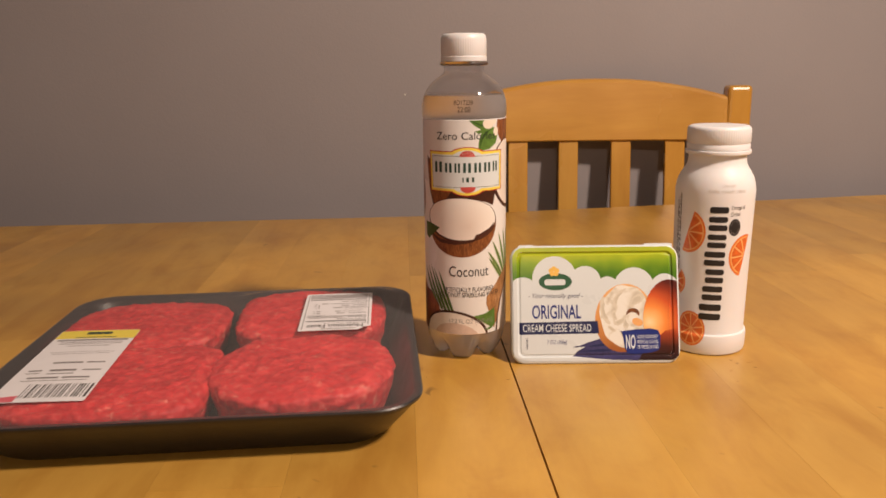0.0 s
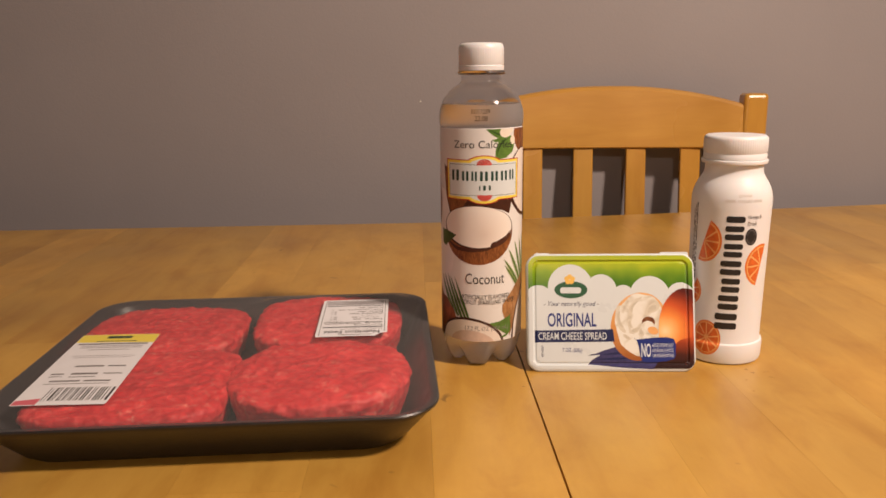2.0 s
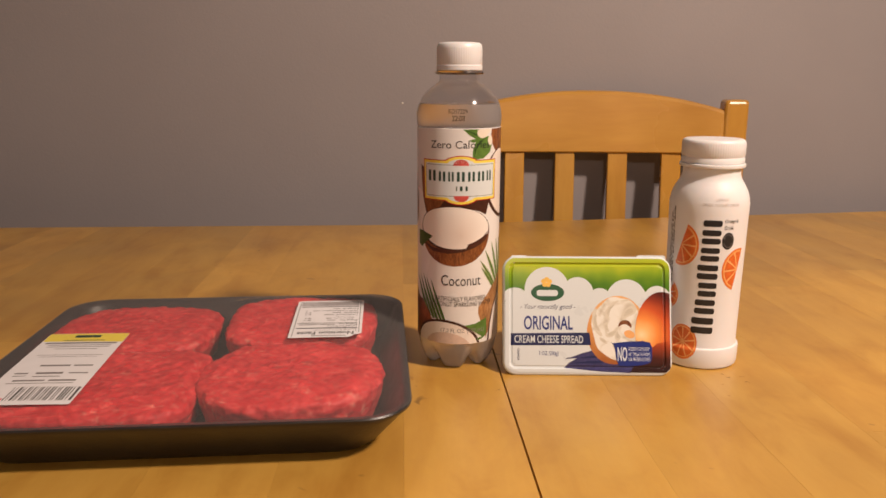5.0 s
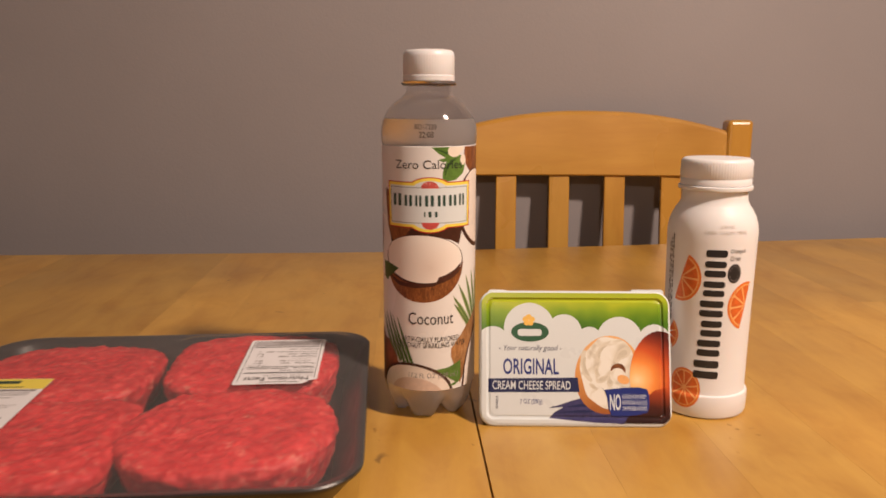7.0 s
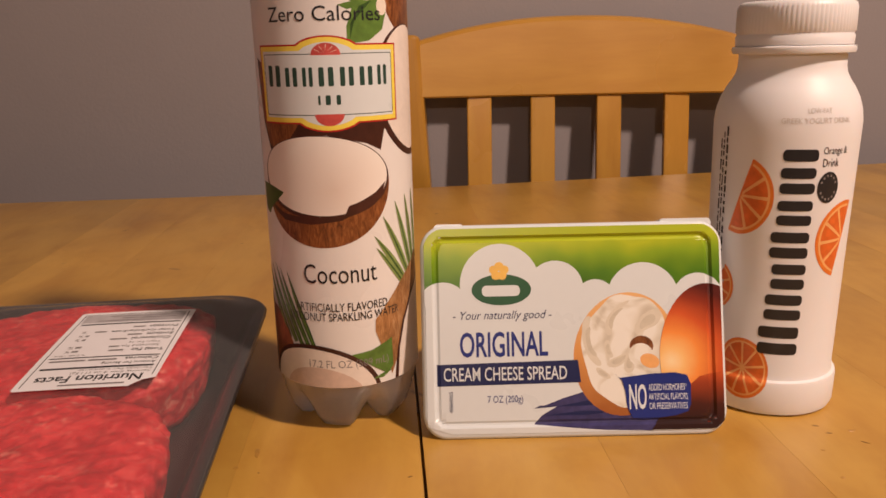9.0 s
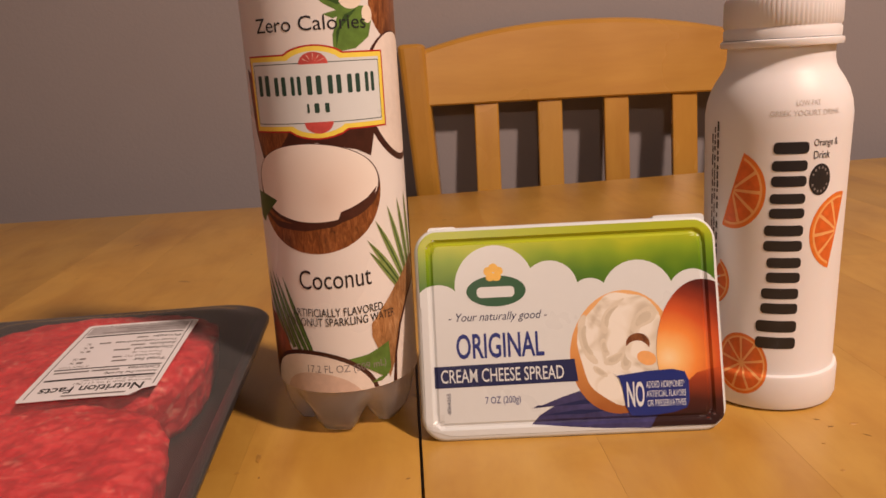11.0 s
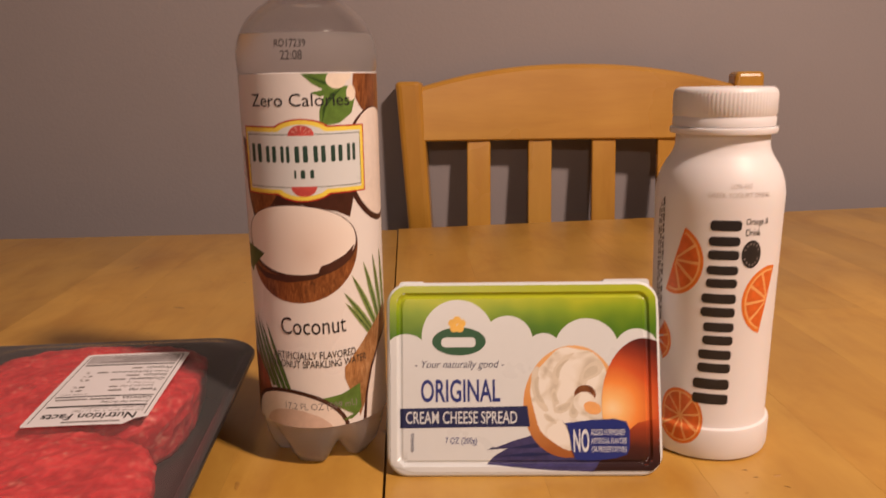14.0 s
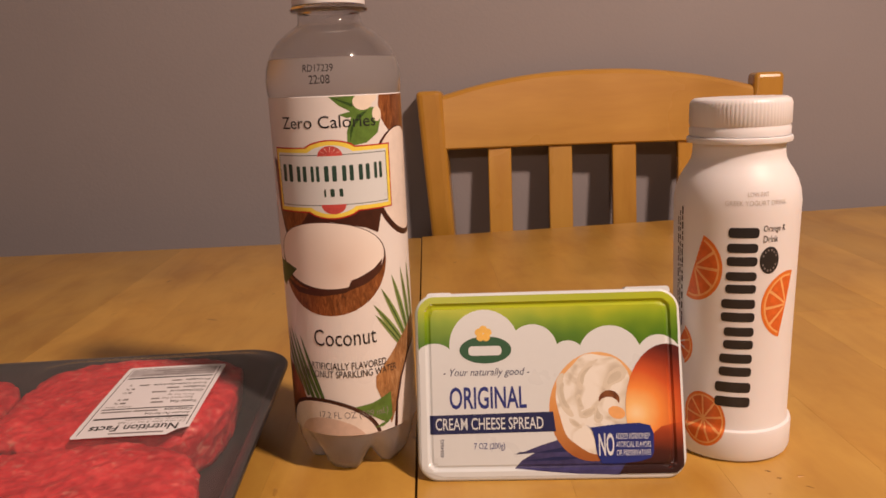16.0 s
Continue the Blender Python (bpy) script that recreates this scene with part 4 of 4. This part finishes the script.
ld.text("lettering", "ADDED HORMONES*", 29.2, 44.6, 14.6, 17.4, I_WHITE)
ld.text("lettering", "ARTIFICIAL FLAVORS", 29.2, 45.0, 10.9, 13.5, I_WHITE)
ld.text("lettering", "OR PRESERVATIVES", 29.4, 44.8, 7.2, 9.8, I_WHITE)
ld.off = flat
# maker's oval, with a plain bar for its name
ld.shape("maker_oval", [ellipse(-29.1, 56.5, 12.6, 6.8, 36)], I_WHITE)
ld.shape("maker_oval", [ellipse(-29.1, 56.5, 12.1, 6.3, 36)], I_GREEN, "dark green oval mark")
ld.shape("maker_bar", [rounded_rect(15.4, 4.4, 1.8, 5, -29.3, 56.1)], I_WHITE)
ld.shape("flower_print", [ellipse(-29.9 + 2.2 * math.cos(a), 64.0 + 2.0 * math.sin(a), 1.9, 1.8, 14) for a in (0.3, 1.56, 2.8, 4.1, 5.3)], I_GOLD, "yellow printed flower")
ld.text("lettering", "- Your naturally good -", -49, -9, 43.6, 48.0, I_NAVY, shear=0.3)
ld.text("lettering", "ORIGINAL", -46.4, -10.8, 29.4, 39.6, I_BLUE, bold=0.016)
ld.shape("name_band", [[(-55.8, 18.0), (2.2, 18.6), (1.2, 27.6), (-55.8, 26.7)]], I_NAVY, "navy printed band")
ld.text("lettering", "CREAM CHEESE SPREAD", -53.2, -3.4, 19.9, 25.4, I_WHITE, bold=0.006)
ld.text("lettering", "7 OZ (200g)", -35.6, -21.4, 10.2, 13.9, I_BLUE)
ld.text("lettering", "4064065", -51.2, -49.6, 7.4, 15.8, I_NAVY, turn=90)

# ---- tray of beef patties ----
TRAY = pose(-0.1165, 0.5040, TZ, 0, 0, 5.5)
pack = thing("meat_tray", TRAY, "black foam meat tray wrapped in clear cling film", "tray")


def tray_loop(w, h, r, z):
    return [(x, y, z) for x, y in rounded_rect(w, h, r, 10)]


bm = bmesh.new()
loft(bm, [tray_loop(0.212, 0.187, 0.0203, 0.0006), tray_loop(0.222, 0.197, 0.0234, 0.0), tray_loop(0.230, 0.205, 0.0250, 0.0035), tray_loop(0.259, 0.235, 0.0281, 0.0245), tray_loop(0.2655, 0.2415, 0.0296, 0.0280), tray_loop(0.2660, 0.2420, 0.0296, 0.0294), tray_loop(0.2645, 0.2405, 0.0289, 0.0302), tray_loop(0.2570, 0.2330, 0.0265, 0.0298), tray_loop(0.2530, 0.2290, 0.0257, 0.0270), tray_loop(0.2420, 0.2180, 0.0242, 0.0150), tray_loop(0.2280, 0.2030, 0.0218, 0.0038)], True, True)
part("foam_tray", bm, M_FOAM, pack, "black moulded foam tray", smooth=True, angle=50)


def film_top(x, y):
    right = min(max(0.0351 + 0.035 * (y - 0.061), 0.0322), 0.0366)
    k = min(max((x + 0.013) / 0.024, 0), 1)
    return 0.0306 * (1 - k) + right * k


bm = bmesh.new()
loops = []
for k in range(46):
    i = 0.117 * (k / 45) ** 1.2
    pts = rounded_rect(0.265 - 2 * i, 0.241 - 2 * i, max(0.029 - i, 0.002), 10)
    loop = []
    for q, (x, y) in enumerate(pts):
        loop.append((x, y))
        if q % 11 == 10:
            x1, y1 = pts[(q + 1) % len(pts)]
            loop += [(x + (x1 - x) * f / 24, y + (y1 - y) * f / 24) for f in range(1, 24)]
    e = min(i / 0.028, 1)
    e = e * e * (3 - 2 * e)
    loops.append([(x, y, 0.0304 + (film_top(x, y) - 0.0304) * e + 0.0003 * noise.noise((x * 60, y * 60, 0)) * e) for x, y in loop])
loft(bm, loops, False, True)
film = part("cling_film", bm, M_FILM, pack, "clear cling film with soft creases", smooth=True, angle=180)
film.visible_shadow = False

M_PAPER = speckled("label_paper", (0.84, 0.83, 0.86), 0.38, 0.05, 90)


def sticker(name, corner_tl, corner_tr, corner_bl, w, h, text_label, radius=2.0, notch=None):
    """A stuck-on paper label; prints on it run in its own millimetres from its lower left corner."""
    tl, tr, bl = Vector(corner_tl), Vector(corner_tr), Vector(corner_bl)
    inv = TRAY.inverted()
    tl, tr, bl = inv @ tl, inv @ tr, inv @ bl
    U, V = (tr - tl) / w, (tl - bl) / h
    N = U.cross(V).normalized()

    def f(u, v, off):
        sag = -0.9 * ((u / w - 0.5) ** 2 + (v / h - 0.5) ** 2)
        return bl + U * u + V * v + N * ((off + sag + 0.5) * MM)
    bm = bmesh.new()
    pts = rounded_rect(w, h, radius, 4, w / 2, h / 2)
    if notch:
        pts = notch
    fill_outline(bm, pts)
    wrap(bm, f, 0.0, ustep=6, vstep=6)
    ob = part(name, bm, M_PAPER, pack, text_label, smooth=True, angle=180)
    return Print(ob, f, 0.03, ustep=6, vstep=6)


w, h = 51.0, 70.0
nl = sticker("nutrition_label", (-0.0735, 0.5905, 0.7866), (-0.0222, 0.5945, 0.7866), (-0.0664, 0.5125, 0.7838), w, h, "white nutrition facts label, printed black",
             notch=[(1, 0), (42, 0), (46, 4.5), (50.5, 6), (51, 69), (49.5, 70), (1.5, 70), (0, 69), (0, 1)])
nl.shape("frame_line", [[(2.2, 2.4), (2.6, 2.4), (2.6, 67.6), (2.2, 67.6)], [(48.3, 8), (48.7, 8), (48.7, 67.6), (48.3, 67.6)], [(2.2, 67.2), (48.7, 67.2), (48.7, 67.6), (2.2, 67.6)]], I_BLACK, lift=0.007)
nl.shape("rule_line", [[(4, 15.0), (47, 15.0), (47, 16.4), (4, 16.4)], [(4, 24.0), (47, 24.0), (47, 24.9), (4, 24.9)], [(4, 56.0), (47, 56.0), (47, 57.2), (4, 57.2)]], I_BLACK, lift=0.007)
nl.text("lettering", "Nutrition Facts", 5.5, 45.0, 4.6, 9.6, I_BLACK, turn=180, lift=0.01, bold=0.02)
for body, u0, u1, v0 in (("Amount Per Serving", 26, 47, 17.6), ("Calories", 34, 47, 20.8), ("Total Fat", 34, 47, 28.4), ("Cholesterol", 31, 47, 39.0), ("Sodium", 36, 47, 43.0), ("Total Carbohydrate", 20, 47, 47.0), ("Protein", 35, 47, 51.0)):
    nl.text("lettering", body, u0, u1, v0, v0 + 2.5, I_BLACK, turn=180, lift=0.007, bold=0.012)
for body, u0, u1, v0 in (("Serving Size 4 oz (112g)", 17, 47, 10.4), ("Servings Per Container", 19, 47, 12.8), ("Saturated Fat", 29, 44, 32.2), ("Trans Fat 1g", 31, 44, 35.6), ("% Daily Value", 5, 17, 25.6)):
    nl.text("lettering", body, u0, u1, v0, v0 + 2.0, I_GREY, turn=180, lift=0.007)
for v0 in (29.0, 32.6, 39.6, 43.4, 47.4):
    nl.text("lettering", "%", 7.6, 9.6, v0, v0 + 2.0, I_GREY, turn=180, lift=0.007)
nl.shape("small_print", [rounded_rect(b - a, t, 0.2, 1, (a + b) / 2, v) for a, b, v, t in ((16, 40, 2.6, 1.0), (5, 19, 21.8, 1.2), (20, 31, 21.8, 1.2), (10.4, 13, 30, 1.5), (10.4, 13, 33.6, 1.5), (10.4, 12, 40.6, 1.5), (10.4, 12, 44.4, 1.5), (25, 31, 29.6, 1.3), (24, 28, 33.2, 1.2), (22, 29, 40.2, 1.2), (28, 34, 44.2, 1.2), (13, 18, 48.2, 1.2), (28, 33, 52.2, 1.2))], I_GREY, lift=0.007)
# grey colour paints the dim shading on this end, with its smudged pattern
nl.shape("dimmed_smudge", [[(3.4, 58.4), (47.2, 58.4), (47.2, 66.6), (3.4, 66.6)]], speckled("dimmed_smudged_print", (0.50, 0.48, 0.50), 0.4, 0.45, 160), "grey band of smudged print with its dim shading painted in", lift=0.007)
nl.shape("small_print", [rounded_rect(b - a, 0.7, 0.2, 1, (a + b) / 2, v) for a, b, v in ((10, 30, 60), (20, 44, 62.5), (14, 40, 64.6))], I_GREY, lift=0.007)

w, h = 47.0, 115.0
pl = sticker("price_label", (-0.2380, 0.5250, 0.7809), (-0.1828, 0.5280, 0.7811), (-0.2225, 0.4050, 0.7809), w, h, "white price label with a yellow stripe and barcode", 1.5)
pl.shape("stripe", [[(0.3, 99.5), (46.8, 98), (46.8, 114.7), (0.3, 114.7)]], I_YELLOW, "yellow stripe", lift=0.007)
pl.shape("stripe_mark", [rounded_rect(15, 5.0, 0.8, 2, 24, 109), rounded_rect(24, 1.2, 0.3, 1, 24, 101.2)], I_DKGREEN, lift=0.007)
pl.shape("small_print", [rounded_rect(b - a, t, 0.2, 1, (a + b) / 2, v) for a, b, v, t in ((3, 44, 96, 2.6), (6, 42, 92, 1.0), (6, 42, 89, 1.0), (12, 36, 85, 0.9), (6, 42, 74, 0.6), (8, 40, 71, 0.6), (14, 30, 56, 2.4), (32, 42, 56, 2.0), (5, 12, 44, 2.0), (16, 30, 44, 2.8), (33, 43, 44, 1.6), (5, 12, 40, 1.0), (16, 30, 39, 1.2), (8, 24, 33, 2.2), (26, 40, 33, 2.2), (6, 40, 29, 0.9))], I_GREY, lift=0.007)
bars, x, rb = [], 13.0, random.Random(4)
while x < 45:
    bw = rb.choice((0.35, 0.5, 0.8, 1.2))
    bars.append([(x, 5.5), (x + bw, 5.5), (x + bw, 23.5), (x, 23.5)])
    x += bw + rb.choice((0.5, 0.7, 1.0, 1.3))
pl.shape("barcode", bars, I_BLACK, "black barcode", lift=0.007)
pl.shape("red_corner", [[(0.5, 0.8), (12.5, 0.8), (12.5, 9), (0.5, 6.5)]], ink("price_red_ink", (0.68, 0.14, 0.18)), lift=0.007)


def patty(cx, cy, w, h, top, seed, power, tilt=0.0):
    bm = bmesh.new()
    seg = 168
    prof = []
    side = [(0.90, 0.0), (0.935, 0.22), (0.965, 0.46), (0.985, 0.66), (0.996, 0.80), (1.0, 0.89), (0.988, 0.955), (0.96, 0.99), (0.935, 1.0)]
    for (s0, z0), (s1, z1) in zip(side, side[1:]):
        prof += [(s0, z0), ((s0 + s1) / 2, (z0 + z1) / 2)]
    prof.append(side[-1])
    prof += [(0.935 * (1 - k / 40), 1.0) for k in range(1, 40)]
    rings = []
    for s, zz in prof:
        ring = []
        for k in range(seg):
            a = 2 * math.pi * k / seg
            c, sn = math.cos(a), math.sin(a)
            r = (abs(c) ** power + abs(sn) ** power) ** (-1 / power)
            r *= 1 + 0.035 * noise.noise((c * 1.7 + seed, sn * 1.7, seed))
            x, y = s * r * c * w / 2, s * r * sn * h / 2
            z = 0.0042 + zz * (top - 0.0042) + tilt * y * zz
            p = Vector((x, y, z))
            big = noise.noise((x * 45 + seed * 3, y * 45, z * 45))
            small = noise.noise((x * 170 + seed * 5, y * 170, z * 170)) + 0.6 * noise.noise((x * 420 + seed, y * 420, z * 420))
            if zz > 0.6:
                p.z += 0.0011 * big * zz + 0.0009 * small * zz - 0.0016 * max(0.0, s - 0.80) / 0.2
            p.x += 0.0015 * small * c * s
            p.y += 0.0015 * small * sn * s
            # the tray's sloping sides hold the meat in
            room_x, room_y = 0.1115 + 0.60 * (p.z - 0.004), 0.0995 + 0.62 * (p.z - 0.004)
            p.x = min(max(p.x, -room_x - cx), room_x - cx)
            p.y = min(max(p.y, -room_y - cy), room_y - cy)
            ring.append(bm.verts.new(p))
        rings.append(ring)
    for a, b in zip(rings, rings[1:]):
        for k in range(seg):
            bm.faces.new((a[k], a[(k + 1) % seg], b[(k + 1) % seg], b[k]))
    bm.faces.new(rings[0][::-1])
    bm.faces.new(rings[-1])
    ob = mesh_object("beef_patty", bm, M_MEAT, True, 180)
    ob.matrix_world = TRAY @ pose(cx, cy, 0)
    return tagged(ob, "raw minced beef patty packed in the black tray", "meat", "patties in the tray")


patty(-0.0655, 0.0540, 0.118, 0.104, 0.0290, 1.3, 3.2)
patty(-0.0530, -0.0520, 0.120, 0.106, 0.0294, 4.1, 4.6)
patty(0.0565, 0.0565, 0.111, 0.102, 0.0326, 7.7, 3.3, 0.02)
patty(0.0590, -0.0455, 0.115, 0.110, 0.0306, 9.2, 2.4)
